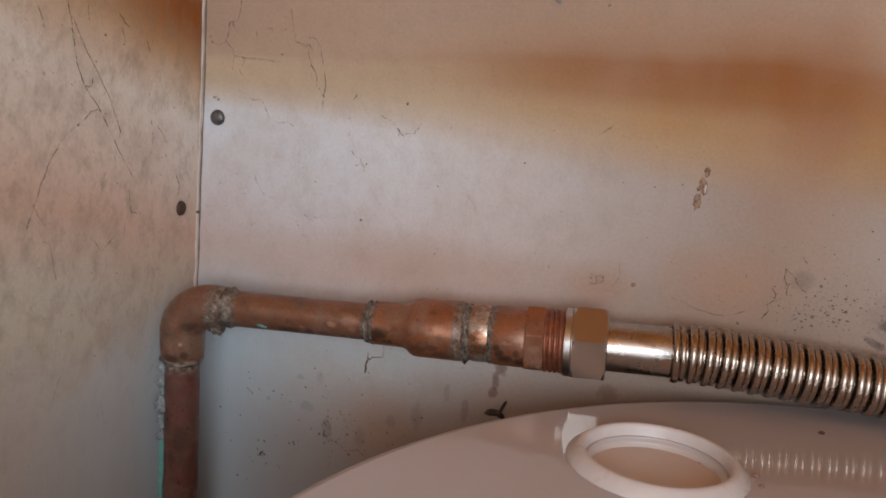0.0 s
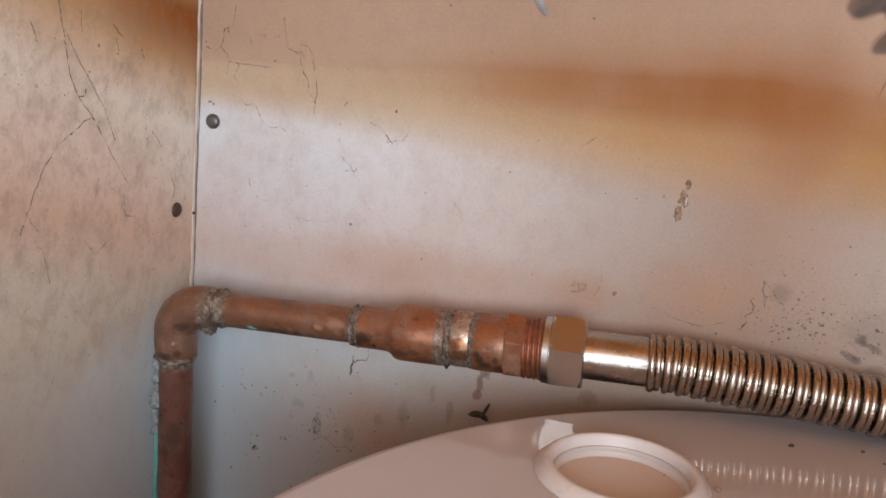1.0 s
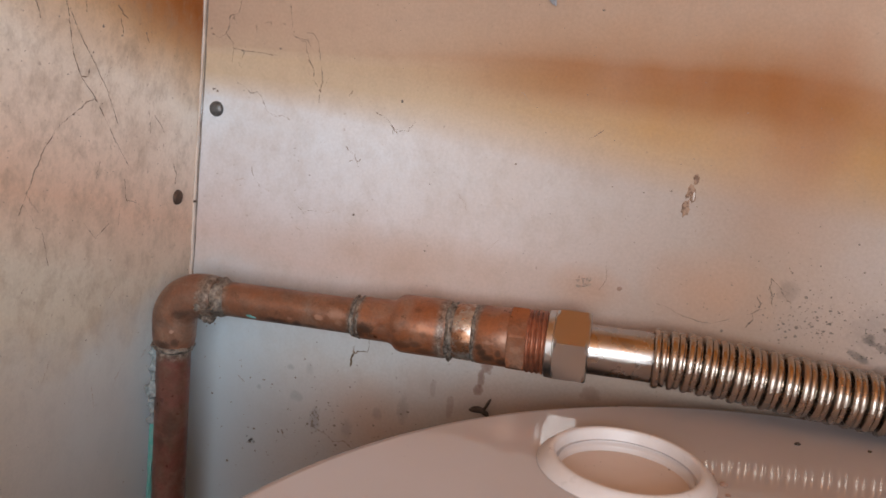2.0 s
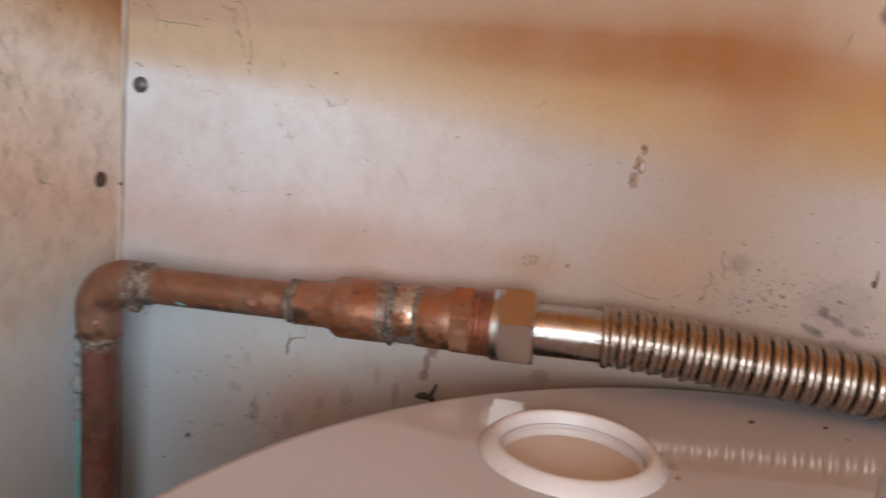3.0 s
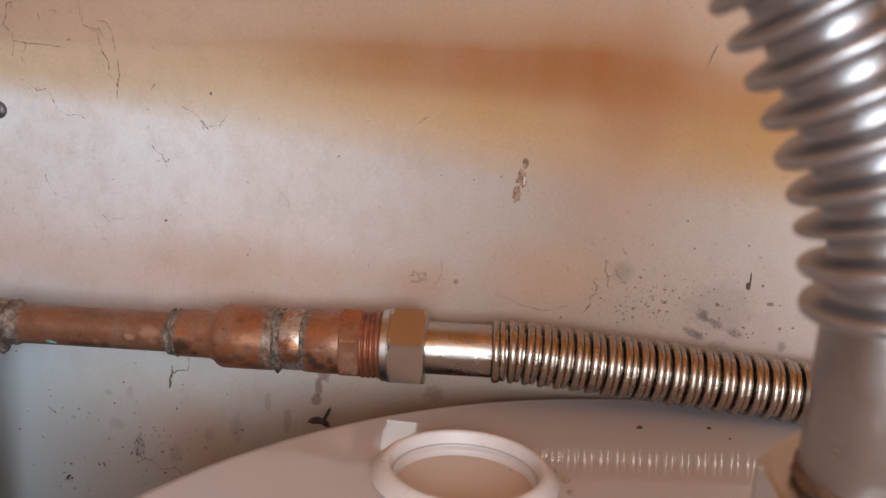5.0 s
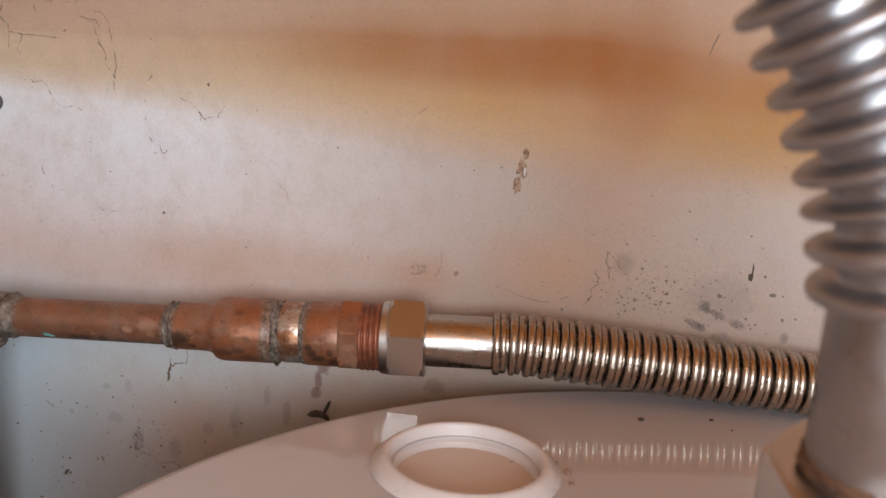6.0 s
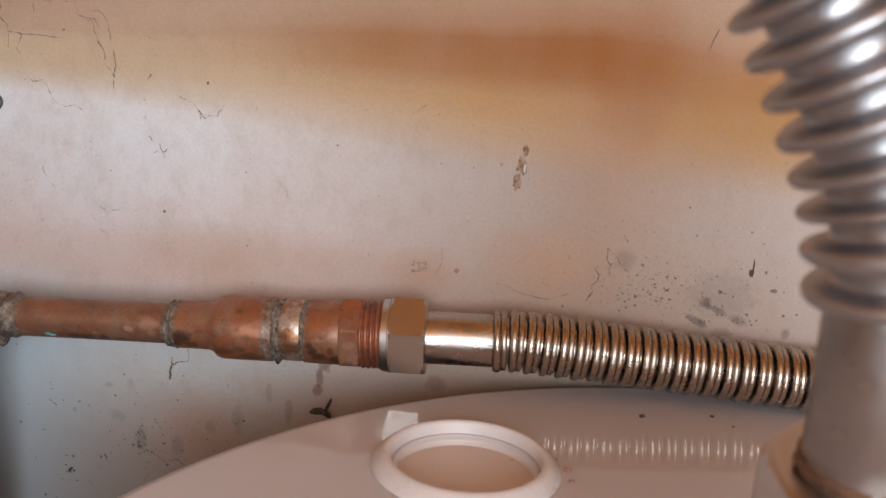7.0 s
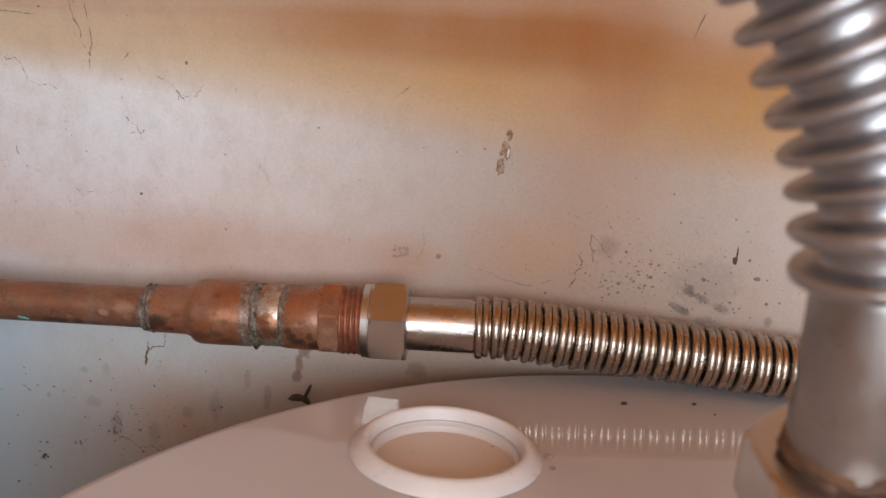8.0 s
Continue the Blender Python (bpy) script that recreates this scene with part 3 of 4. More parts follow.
finish("lid", lathe([(TR, TOP - 0.020), (TR, TOP - 0.0042), (TR - 0.0005, TOP - 0.0024), (TR - 0.0014, TOP - 0.0011), (TR - 0.0030, TOP - 0.0003),
                     (TR - 0.0048, TOP)], TC, cap=False), M_ENAMEL, heater, angle=60)
# the flat of the lid, with a round port cut through it
RC = Vector((0.2268, -0.0930, TOP))
bm = bmesh.new()
loops = []
for c, r in ((TC + Vector((0, 0, TOP)), TR - 0.0048), (RC, 0.0228)):
    ring = [bm.verts.new(c + Vector((r * math.cos(2 * math.pi * k / 128), r * math.sin(2 * math.pi * k / 128), 0))) for k in range(128)]
    loops += [bm.edges.new((ring[k], ring[(k + 1) % 128])) for k in range(128)]
bmesh.ops.triangle_fill(bm, use_beauty=True, edges=loops, normal=(0, 0, 1))
finish("lid_top", bm, M_ENAMEL, heater)
finish("port_floor", lathe([(0.0235, TOP - 0.0060), (0.0235, TOP - 0.0036), (0.010, TOP - 0.0036)], Vector((RC.x, RC.y, 0))), M_PORT, heater, "tan dusty floor of the open port")
for k in range(3):
    a = radians(90 + 120 * k)
    c = TC + Vector((math.cos(a) * 0.15, math.sin(a) * 0.15, 0))
    finish("foot", turned(c, c + Vector((0, 0, 0.042)), [(0, 0.02), (0.1, 0.022), (1, 0.018)]), M_NUT_DULL, heater)
finish("port_collar", lathe([(0.0302, 0.0002), (0.0300, 0.0008), (0.0270, 0.0036), (0.0261, 0.0042), (0.0250, 0.0043), (0.0243, 0.0040), (0.0240, 0.0032),
                             (0.0239, -0.0004), (0.0236, -0.0010), (0.0225, -0.0014), (0.0222, -0.0020), (0.0221, -0.0040), (0.0230, -0.0040), (0.0245, 0.0002)], RC, 96, True),
       M_PLASTIC, heater, "white plastic port collar with a bevelled rim", 50)

# ---- copper pipe ----


PX, PY = 0.0155, -0.0363
pipe = thing("copper_pipe", "weathered brown copper pipe with soldered elbow and reducer", "pipe")
PR = TUBE_R
BEND = 0.0140
zc = axis(PX).z - BEND
bend = [(PX + BEND - BEND * math.cos(a), PY + 0.0573 * (BEND - BEND * math.cos(a)), zc + BEND * math.sin(a)) for a in [radians(90 * i / 14) for i in range(15)]]
finish("vertical_tube", turned((PX, PY, 0.05), (PX, PY, zc - 0.003), [(0, PR), (0.5, PR), (1, PR)]), M_COPPER_SHADED, pipe, "reddish brown copper tube running down")
bm = bmesh.new()
ext = line((PX, PY, zc - 0.011), (PX, PY, zc - 0.001), 6) + bend + [tuple(axis(PX + BEND + s)) for s in (0.001, 0.003, 0.005, 0.007)]
m_ext = len(ext)
sweep(bm, ext, lambda i, a: 0.0093 if i < 1 or i > m_ext - 2 else (0.0096 if i < 2 or i > m_ext - 3 else 0.0097 + 0.0006 * math.sin(math.pi * i / (m_ext - 1))), 48)
finish("elbow", bm, M_COPPER_DULL, pipe, "dull grey-brown copper elbow")


def lumpy(a, b, r, bulge, seed, lump=0.0004):
    """A ring of solder with an uneven skin."""
    g = random.Random(seed)
    ph = [g.uniform(0, 6.28) for _ in range(6)]
    bm = bmesh.new()
    pts = line(a, b, 9)
    sweep(bm, pts, lambda i, ang: r + bulge * math.sin(math.pi * i / 8) ** 0.7
          + lump * (math.sin(3 * ang + ph[0] + i * 0.5) + math.sin(5 * ang + ph[1] - i * 0.7) + 0.6 * math.sin(11 * ang + ph[2] + i)) * math.sin(math.pi * i / 8), 48)
    return bm


finish("solder_joint", lumpy((PX, PY, zc - 0.0140), (PX, PY, zc - 0.0100), 0.0082, 0.0014, 1, 0.0006), M_SOLDER, pipe, "rough grey solder ring")
finish("solder_joint", lumpy(axis(0.0345), axis(0.0425), 0.0078, 0.0009, 2, 0.0006), M_SOLDER, pipe, "rough grey solder ring")
# lumps of solder at the elbow
g = random.Random(31)
for k in range(9):
    a = radians(g.uniform(-85, 5))
    x0 = g.uniform(0.0300, 0.0385)
    c = axis(x0) + Vector((0, -math.cos(a), math.sin(a))) * 0.0092
    q = g.uniform(0.0010, 0.0019)
    bm = bmesh.new()
    ph = g.uniform(0, 6)
    sweep(bm, line(c - Vector((q * 1.3, 0, q * g.uniform(-0.6, 0.6))), c + Vector((q * 1.3, 0, 0)), 7), lambda i, ang: q * (0.15 + 0.85 * math.sin(math.pi * i / 6)) * (1 + 0.25 * math.sin(2 * ang + ph)), 10)
    finish("solder_lump", bm, M_SOLDER, pipe, "dark grey solder lump")
# drip of solder hanging under the elbow
bm = bmesh.new()
g = random.Random(9)
pts = line(axis(0.0290) + Vector((0, -0.003, -0.0085)), axis(0.0375) + Vector((0, -0.003, -0.0088)), 9)
rr = [0.0012, 0.0022, 0.0017, 0.0026, 0.0030, 0.0027, 0.0030, 0.0022, 0.0008]
sweep(bm, pts, lambda i, ang: rr[i] * (1 + 0.25 * math.sin(3 * ang + i)), 14)
finish("solder_drip", bm, M_SOLDER, pipe, "dark lumpy solder drip")
finish("horizontal_tube", turned(axis(0.030), axis(0.104), [(0, PR), (0.5, PR), (1, PR)]), M_COPPER, pipe, "brown copper tube with a green speck")
finish("solder_joint", lumpy(axis(0.1018), axis(0.1046), 0.0081, 0.0010, 4, 0.0004), M_SOLDER, pipe, "grey solder ring")
finish("solder_joint", lumpy(axis(0.1050), axis(0.1064), 0.0091, 0.0004, 14, 0.0003), M_SOLDER, pipe, "thin brown solder ring")
finish("reducer", turned(axis(0.1040), axis(0.1450), [(0, 0.0086), (0.02, 0.0093), (0.36, 0.0094), (0.41, 0.0101), (0.455, 0.0119), (0.49, 0.0125), (0.52, 0.0127), (0.97, 0.0127), (1.0, 0.0122)]),
       M_COPPER_RED, pipe, "orange copper reducing coupling")
finish("solder_joint", lumpy(axis(0.1442), axis(0.1480), 0.0118, 0.0007, 5, 0.0006), M_SOLDER, pipe, "grey-brown solder ring")
finish("solder_band", turned(axis(0.1478), axis(0.1565), [(0, 0.0116), (0.2, 0.0121), (0.8, 0.0121), (1, 0.0117)]), M_SOLDER_BRIGHT, pipe, "bright silvery solder band")
finish("solder_joint", lumpy(axis(0.1558), axis(0.1578), 0.0118, 0.0005, 6, 0.0003), M_SOLDER, pipe)
finish("adapter_body", turned(axis(0.1572), axis(0.1725), [(0, 0.0119), (0.06, 0.0125), (0.95, 0.0126), (1, 0.0124)]), M_COPPER_RED, pipe, "orange copper adapter socket")
finish("hex_collar", hexed(axis(0.1712), axis(0.1792), 0.0129, 0.0, radians(40), (0.0, 0.03, 0.10, 0.90, 0.97, 1.0)), M_COPPER_RED, pipe, "stained copper hexagon collar", 8)
bm = bmesh.new()
N = 41
sweep(bm, [axis(0.1785 + 0.0105 * i / (N - 1)) for i in range(N)], lambda i, ang: 0.0126 + 0.0008 * abs(math.sin(math.pi * i / 8 + ang / 2)), 48)
finish("thread", bm, M_THREAD, pipe, "rusty red-brown pipe thread")
# green speck, dark stains on the copper
rng = random.Random(21)


bm = bmesh.new()
p, w = on_pipe(0.0565, PR, -38)
blob(rng, bm, p, w, (1, 0, 0), 0.0010, 0.0024, 0.0003, 10, 0.5)
finish("verdigris_speck", bm, M_VERDIGRIS, pipe, "bright green verdigris speck")
# crust and verdigris down the side of the vertical tube
for name, z0, z1, mat, lab, r0 in (("flux_crust", zc - 0.012, zc - 0.052, M_FLUX, "grey crust beside the tube", 0.0024), ("verdigris_run", zc - 0.046, zc - 0.24, M_VERDIGRIS, "green verdigris run down the tube", 0.0016)):
    g = random.Random(len(name))
    bm = bmesh.new()
    pts = [(PX - 0.0074 + g.uniform(-0.0006, 0.0004), PY - 0.0042, z0 + (z1 - z0) * i / 29) for i in range(30)]
    rr = [r0 * g.uniform(0.45, 0.95) * (1 + 0.9 * math.exp(-((i - 17) / 3.0) ** 2)) for i in range(30)] if name == "flux_crust" else [r0 * g.uniform(0.65, 1.1) for _ in pts]
    rr[0], rr[-1] = r0 * 0.3, r0 * 0.3
    sweep(bm, pts, lambda i, ang: rr[i] * (1 + 0.2 * math.sin(3 * ang + i)), 10)
    finish(name, bm, mat, pipe, lab)

# ---- corrugated stainless connectors ----


def smooth_path(ctrl, step):
    """Catmull-Rom line through the control points, then even steps along it."""
    c = [Vector(p) for p in ctrl]
    c = [c[0] * 2 - c[1]] + c + [c[-1] * 2 - c[-2]]
    fine = []
    for i in range(1, len(c) - 2):
        for k in range(40):
            u = k / 40
            fine.append(0.5 * ((2 * c[i]) + (c[i + 1] - c[i - 1]) * u + (2 * c[i - 1] - 5 * c[i] + 4 * c[i + 1] - c[i + 2]) * u * u
                               + (3 * c[i] - c[i - 1] - 3 * c[i + 1] + c[i + 2]) * u ** 3))
    fine.append(c[-2])
    out, left = [fine[0]], step
    for a, b in zip(fine, fine[1:]):
        d = (b - a).length
        pos = 0.0
        while d - pos >= left:
            pos += left
            out.append(a.lerp(b, pos / d))
            left = step
        left -= d - pos
    return out


def corrugated(ctrl, parent, mat, pitch, profile, name="corrugated_tube"):
    """A ribbed tube along a line; profile: (share of the pitch, radius) of one rib and its neck."""
    step = 0.0003
    pts = smooth_path(ctrl, step)
    n = len(pts)
    tan = [(pts[min(i + 1, n - 1)] - pts[max(i - 1, 0)]).normalized() for i in range(n)]
    side = tan[0].cross(Vector((0, 1, 0))) if abs(tan[0].y) < 0.8 else tan[0].cross(Vector((0, 0, 1)))
    sides = []
    for t in tan:
        side = (side - t * side.dot(t)).normalized()
        sides.append(side)
    bm = bmesh.new()
    last = None
    segs = 56
    for c in range(int((n - 2) * step / pitch)):
        for off, r in profile:
            s = (c + off) * pitch / step
            i = max(0, min(n - 2, int(s)))
            u = s - i
            p = pts[i].lerp(pts[i + 1], u)
            t = tan[i].lerp(tan[i + 1], u).normalized()
            d = sides[i].lerp(sides[i + 1], u).normalized()
            e = d.cross(t)
            ring = [bm.verts.new(p + d * (r * math.cos(2 * math.pi * k / segs)) + e * (r * math.sin(2 * math.pi * k / segs))) for k in range(segs)]
            if last:
                for k in range(segs):
                    bm.faces.new((last[k], last[(k + 1) % segs], ring[(k + 1) % segs], ring[k]))
            last = ring
    return finish(name, bm, mat, parent, angle=60)


def rib(mid, half, low, high, power, n=14):
    """A rounded rib: its middle and half width as shares of the pitch, its foot and crest radius."""
    out = []
    for k in range(n + 1):
        a = math.pi * k / n
        out.append((mid - half * math.cos(a), low + (high - low) * math.sin(a) ** power))
    return out


# a round rib, a flat neck pressed against it, and a dark slot before the next rib
TIGHT = rib(0.265, 0.235, 0.0106, 0.0123, 0.6) + [(0.503, 0.0110), (0.508, 0.01075), (0.515, 0.0112), (0.56, 0.0115), (0.68, 0.01165), (0.80, 0.0115), (0.85, 0.0112), (0.868, 0.0106), (0.87, 0.0088),
                                                  (0.975, 0.0088), (0.98, 0.0100)]
# wide-set round ribs on a slim neck
LOOSE = rib(0.28, 0.225, 0.0102, 0.0141, 0.5) + [(0.54, 0.0094), (0.65, 0.0092), (0.90, 0.0092), (0.99, 0.0094)]

hose = thing("flexible_connector", "shiny corrugated stainless hose lying along the back wall", "water hose", "flexible connectors")
nut = finish("nut", hexed(axis(0.1900), axis(0.2045), 0.0143, 0.05, radians(41.25)), M_NUT, hose, "chromed hexagon nut", 8)
finish("nut_collar", turned(axis(0.1868), axis(0.1902), [(0, 0.0132), (0.15, 0.0141), (0.85, 0.0143), (1, 0.0140)]), M_NUT, nut)
finish("cuff", turned(axis(0.2035), axis(0.2305), [(0, 0.0103), (0.5, 0.0103), (0.97, 0.0103), (1, 0.0100)]), M_CUFF, hose, "smooth polished steel cuff")
h0 = axis(0.2300)
corrugated([h0, axis(0.242), (0.270, -0.0215, 1.2183), (0.305, -0.0192, 1.2162), (0.350, -0.0172, 1.2137), (0.400, -0.0162, 1.2126), (0.47, -0.0160, 1.2125), (W - 0.002, -0.0160, 1.2125)], hose, M_STEEL, 0.00625, TIGHT)

hose2 = thing("flexible_connector", "corrugated stainless hose rising from the heater and bending over", "water hose", "flexible connectors")
C0, C1 = Vector((0.3042, -0.1879, 1.2552)), Vector((0.3009, -0.1966, 1.2869))
dn = (C0 - C1).normalized()
nut2 = finish("nut", hexed(C0 + dn * 0.016, C0, 0.0154, 0.06, radians(60.00), (0.0, 0.03, 0.10, 0.93, 0.98, 1.0)), M_NUT, hose2, "chromed hexagon nut reflecting the ceiling", 8)
finish("nut_collar", turned(C0 + dn * 0.020, C0 + dn * 0.0158, [(0, 0.0130), (0.15, 0.0138), (0.85, 0.0141), (1, 0.0138)]), M_NUT_DULL, nut2)
finish("cuff", turned(C0 + dn * 0.002, C1 - dn * 0.0035, [(0, 0.0104), (0.5, 0.0103), (0.97, 0.0103), (1, 0.0098)]), M_CUFF_DULL, hose2, "smooth brushed steel cuff")
finish("rust_ring", lumpy(C0 + dn * 0.0004, C0 - dn * 0.0036, 0.0102, 0.0008, 8, 0.0004), M_RUST, hose2, "rusty brown ring at the foot of the cuff")
corrugated([C1 - dn * 0.0030, (0.2988, -0.1980, 1.2988), (0.2970, -0.1977, 1.3064), (0.2945, -0.1977, 1.3132), (0.2915, -0.1978, 1.3195), (0.2884, -0.1980, 1.3255), (0.2850, -0.1982, 1.3314),
            (0.2814, -0.1984, 1.3374), (0.2774, -0.1987, 1.3434), (0.2729, -0.1989, 1.3497), (0.2678, -0.1992, 1.3561), (0.2635, -0.1995, 1.3637), (0.2600, -0.1998, 1.3726), (0.2572, -0.2001, 1.3826),
            (0.2549, -0.2004, 1.3938), (0.2529, -0.2007, 1.4062), (0.2489, -0.2007, 1.4200), (0.2479, -0.2007, 1.4700), (0.2479, -0.2007, 1.5400), (0.2479, -0.2007, H - 0.001)],
           hose2, M_STEEL_DULL, 0.00730, LOOSE)
stub = C0 + dn * 0.018
nipple = thing("pipe_nipple", "short steel threaded outlet on the heater top", "pipe fitting")
finish("tube", turned((stub.x, stub.y, TOP - 0.004), stub + dn * -0.006, [(0, 0.0108), (1, 0.0108)]), M_NUT_DULL, nipple)
finish("flange", turned((stub.x, stub.y, TOP), (stub.x, stub.y, TOP + 0.006), [(0, 0.016), (0.7, 0.016), (1, 0.0145)]), M_NUT_DULL, nipple)

# ---- screws ----


def screw(place, normal, up, r, mat, label):
    normal = Vector(normal)
    bm = bmesh.new()
    c = Vector(place)
    prof = [(0.0, r), (0.25, r), (0.55, r * 0.90), (0.8, r * 0.68), (0.95, r * 0.35), (1.0, r * 0.05)]
    sweep(bm, [c + normal * (s * r * 0.55) for s, _ in prof], lambda i, a: prof[i][1], 28)
    return tagged(finish("screw", bm, mat), label, "screw", "panel screws")


screw((0.0106, 0.0, 1.2966), (0, -1, 0), (0, 0, 1), 0.0037, M_SCREW, "grey domed screw head in the back panel")
screw((side_x(1.253), -0.0150, 1.2535), (1, 0, 0), (0, 0, 1), 0.0036, M_SCREW_RUST, "dark rusty screw head in the side panel")

# ---- marks and litter on the walls ----
rng = random.Random(41)
BACK, SIDE = (0, -1, 0), (1, 0, 0)
UP = (0, 0, 1)


def trail(bm, corners, width, wiggle):
    """A dusty thread that wanders from corner to corner, knotted here and there."""
    c = [Vector(p) for p in corners]
    pts = []
    for a, b in zip(c, c[1:]):
        m = max(3, int((b - a).length / 0.0004))
        pts += [a.lerp(b, k / m) for k in range(m)]
    pts.append(c[-1])
    n = len(pts)
    flat = Vector((0, 1, 1)) if abs(c[0].x) < 0.004 else Vector((1, 0, 1))
    off, fat, rr = Vector((0, 0, 0)), 0.7, []
    for i in range(n):
        ease = min(1.0, 4 * i / n, 4 * (n - 1 - i) / n)
        off = off * 0.78 + Vector((rng.gauss(0, 1), rng.gauss(0, 1), rng.gauss(0, 1))) * (wiggle * 0.42)
        pts[i] = pts[i] + off * flat * ease
        fat = max(0.18, min(1.0, fat + rng.gauss(0, 0.30)))
        rr.append(width * fat ** 1.3 * (1.9 if rng.random() < 0.04 else 1.0))
    rr[0] = rr[-1] = width * 0.12
    sweep(bm, pts, lambda i, ang: rr[i], 5)


def cobweb(label, runs, mat=None):
    """A few dark dusty threads clinging to a panel; runs: corners, width, wiggle."""
    web = thing("cobweb", label, "cobweb", "cobwebs")
    for *corners, w, k in runs:
        bm = bmesh.new()
        trail(bm, corners, w * 0.6, k)
        finish("thread", bm, mat or M_WEB, web)
    return web


def sp(y, z):
    return (side_x(z) + 0.0002, y, z)


def bp(x, z):
    return (x, -0.0002, z)


cobweb("dark dusty cobweb thread on the side panel", [
    (sp(-0.0955, 1.345), sp(-0.0937, 1.3356), sp(-0.0914, 1.3266), sp(-0.0895, 1.3170), sp(-0.0849, 1.3089), 0.00040, 0.0003),
    (sp(-0.0849, 1.3089), sp(-0.0805, 1.3092), sp(-0.0802, 1.3122), 0.00040, 0.0002)])
cobweb("faint branching cobweb threads on the side panel", [
    (sp(-0.0921, 1.3343), sp(-0.0865, 1.3255), sp(-0.0748, 1.3113), sp(-0.0685, 1.3029), sp(-0.0618, 1.2901), 0.00024, 0.0003),
    (sp(-0.0849, 1.3089), sp(-0.0762, 1.3005), sp(-0.0813, 1.2990), sp(-0.0983, 1.2890), sp(-0.1083, 1.2751), sp(-0.1166, 1.2579), 0.00028, 0.0004),
    (sp(-0.0737, 1.2974), sp(-0.0667, 1.2878), sp(-0.0532, 1.2712), 0.00026, 0.0004), (sp(-0.0762, 1.3005), sp(-0.0750, 1.2990), 0.0005, 0.0002)])
cobweb("short dark threads high on the side panel", [
    (sp(-0.0830, 1.3420), sp(-0.0830, 1.3367), sp(-0.0826, 1.3335), 0.00034, 0.0003), (sp(-0.0639, 1.3381), sp(-0.0607, 1.3346), sp(-0.0562, 1.3330), 0.00030, 0.0004),
    (sp(-0.0447, 1.3288), sp(-0.0424, 1.3241), 0.00050, 0.0002), (sp(-0.0620, 1.3330), sp(-0.0600, 1.3270), 0.00020, 0.0004), (sp(-0.110, 1.336), sp(-0.107, 1.329), 0.00030, 0.0004)])
cobweb("faint low cobweb on the side panel", [
    (sp(-0.0814, 1.2500), sp(-0.0735, 1.2429), sp(-0.0654, 1.2478), 0.00030, 0.0003), (sp(-0.0200, 1.2700), sp(-0.0167, 1.2655), sp(-0.0175, 1.2600), 0.00034, 0.0004),
    (sp(-0.0560, 1.2660), sp(-0.0540, 1.2560), sp(-0.0470, 1.2545), 0.00022, 0.0005), (sp(-0.1150, 1.2620), sp(-0.1050, 1.2500), sp(-0.1010, 1.2360), 0.00020, 0.0005),
    (sp(-0.0360, 1.2930), sp(-0.0280, 1.2850), 0.00020, 0.0004)])
cobweb("tangled dark cobweb in the upper corner", [
    (bp(0.0215, 1.352), bp(0.0210, 1.3475), bp(0.0203, 1.3426), bp(0.0158, 1.3409), bp(0.0151, 1.3355), bp(0.0141, 1.3323), bp(0.0108, 1.3302), bp(0.0060, 1.3320), 0.00036, 0.0003),
    (bp(0.0141, 1.3323), bp(0.0176, 1.3285), bp(0.0186, 1.3259), bp(0.0177, 1.3195), 0.00042, 0.0003), (bp(0.0176, 1.3411), bp(0.0197, 1.3359), 0.00034, 0.0004),
    (bp(0.0180, 1.3260), bp(0.0240, 1.3255), bp(0.0322, 1.3252), bp(0.0414, 1.3247), 0.00028, 0.0002), (bp(0.0222, 1.3256), bp(0.0245, 1.3253), 0.00060, 0.0002),
    (bp(0.0240, 1.3250), bp(0.0218, 1.3199), bp(0.0231, 1.3168), 0.00022, 0.0003), (bp(0.0333, 1.3388), bp(0.0367, 1.3400), bp(0.0373, 1.3383), 0.00026, 0.0004),
    (bp(0.0295, 1.3376), bp(0.0298, 1.3341), 0.00036, 0.0002)])
cobweb("thin brown cobweb hanging on the back panel", [
    (bp(0.0465, 1.3480), bp(0.0480, 1.3400), bp(0.0491, 1.3345), bp(0.0552, 1.3320), bp(0.0568, 1.3251), bp(0.0601, 1.3201), bp(0.0600, 1.3157), bp(0.0639, 1.3112), bp(0.0639, 1.3049), 0.00034, 0.0004),
    (bp(0.0549, 1.3363), bp(0.0588, 1.3362), bp(0.0620, 1.3326), bp(0.0632, 1.3248), 0.00030, 0.0003), (bp(0.0640, 1.3214), bp(0.0651, 1.3144), bp(0.0639, 1.3108), 0.00028, 0.0003),
    (bp(0.0678, 1.3165), bp(0.0662, 1.3128), 0.00024, 0.0004), (bp(0.0500, 1.3340), bp(0.0560, 1.3330), bp(0.0580, 1.3300), 0.00030, 0.0005), (bp(0.0635, 1.3115), bp(0.0645, 1.3100), 0.00055, 0.0002)])
cobweb("small dusty thread on the back panel", [
    (bp(0.0209, 1.3102), bp(0.0246, 1.3093), bp(0.0284, 1.3062), bp(0.0320, 1.3071), bp(0.0348, 1.3040), bp(0.0366, 1.3000), 0.00030, 0.0003),
    (bp(0.0366, 1.3000), bp(0.0383, 1.2979), bp(0.0415, 1.2965), bp(0.0465, 1.2975), bp(0.0497, 1.2956), 0.00034, 0.0003)])
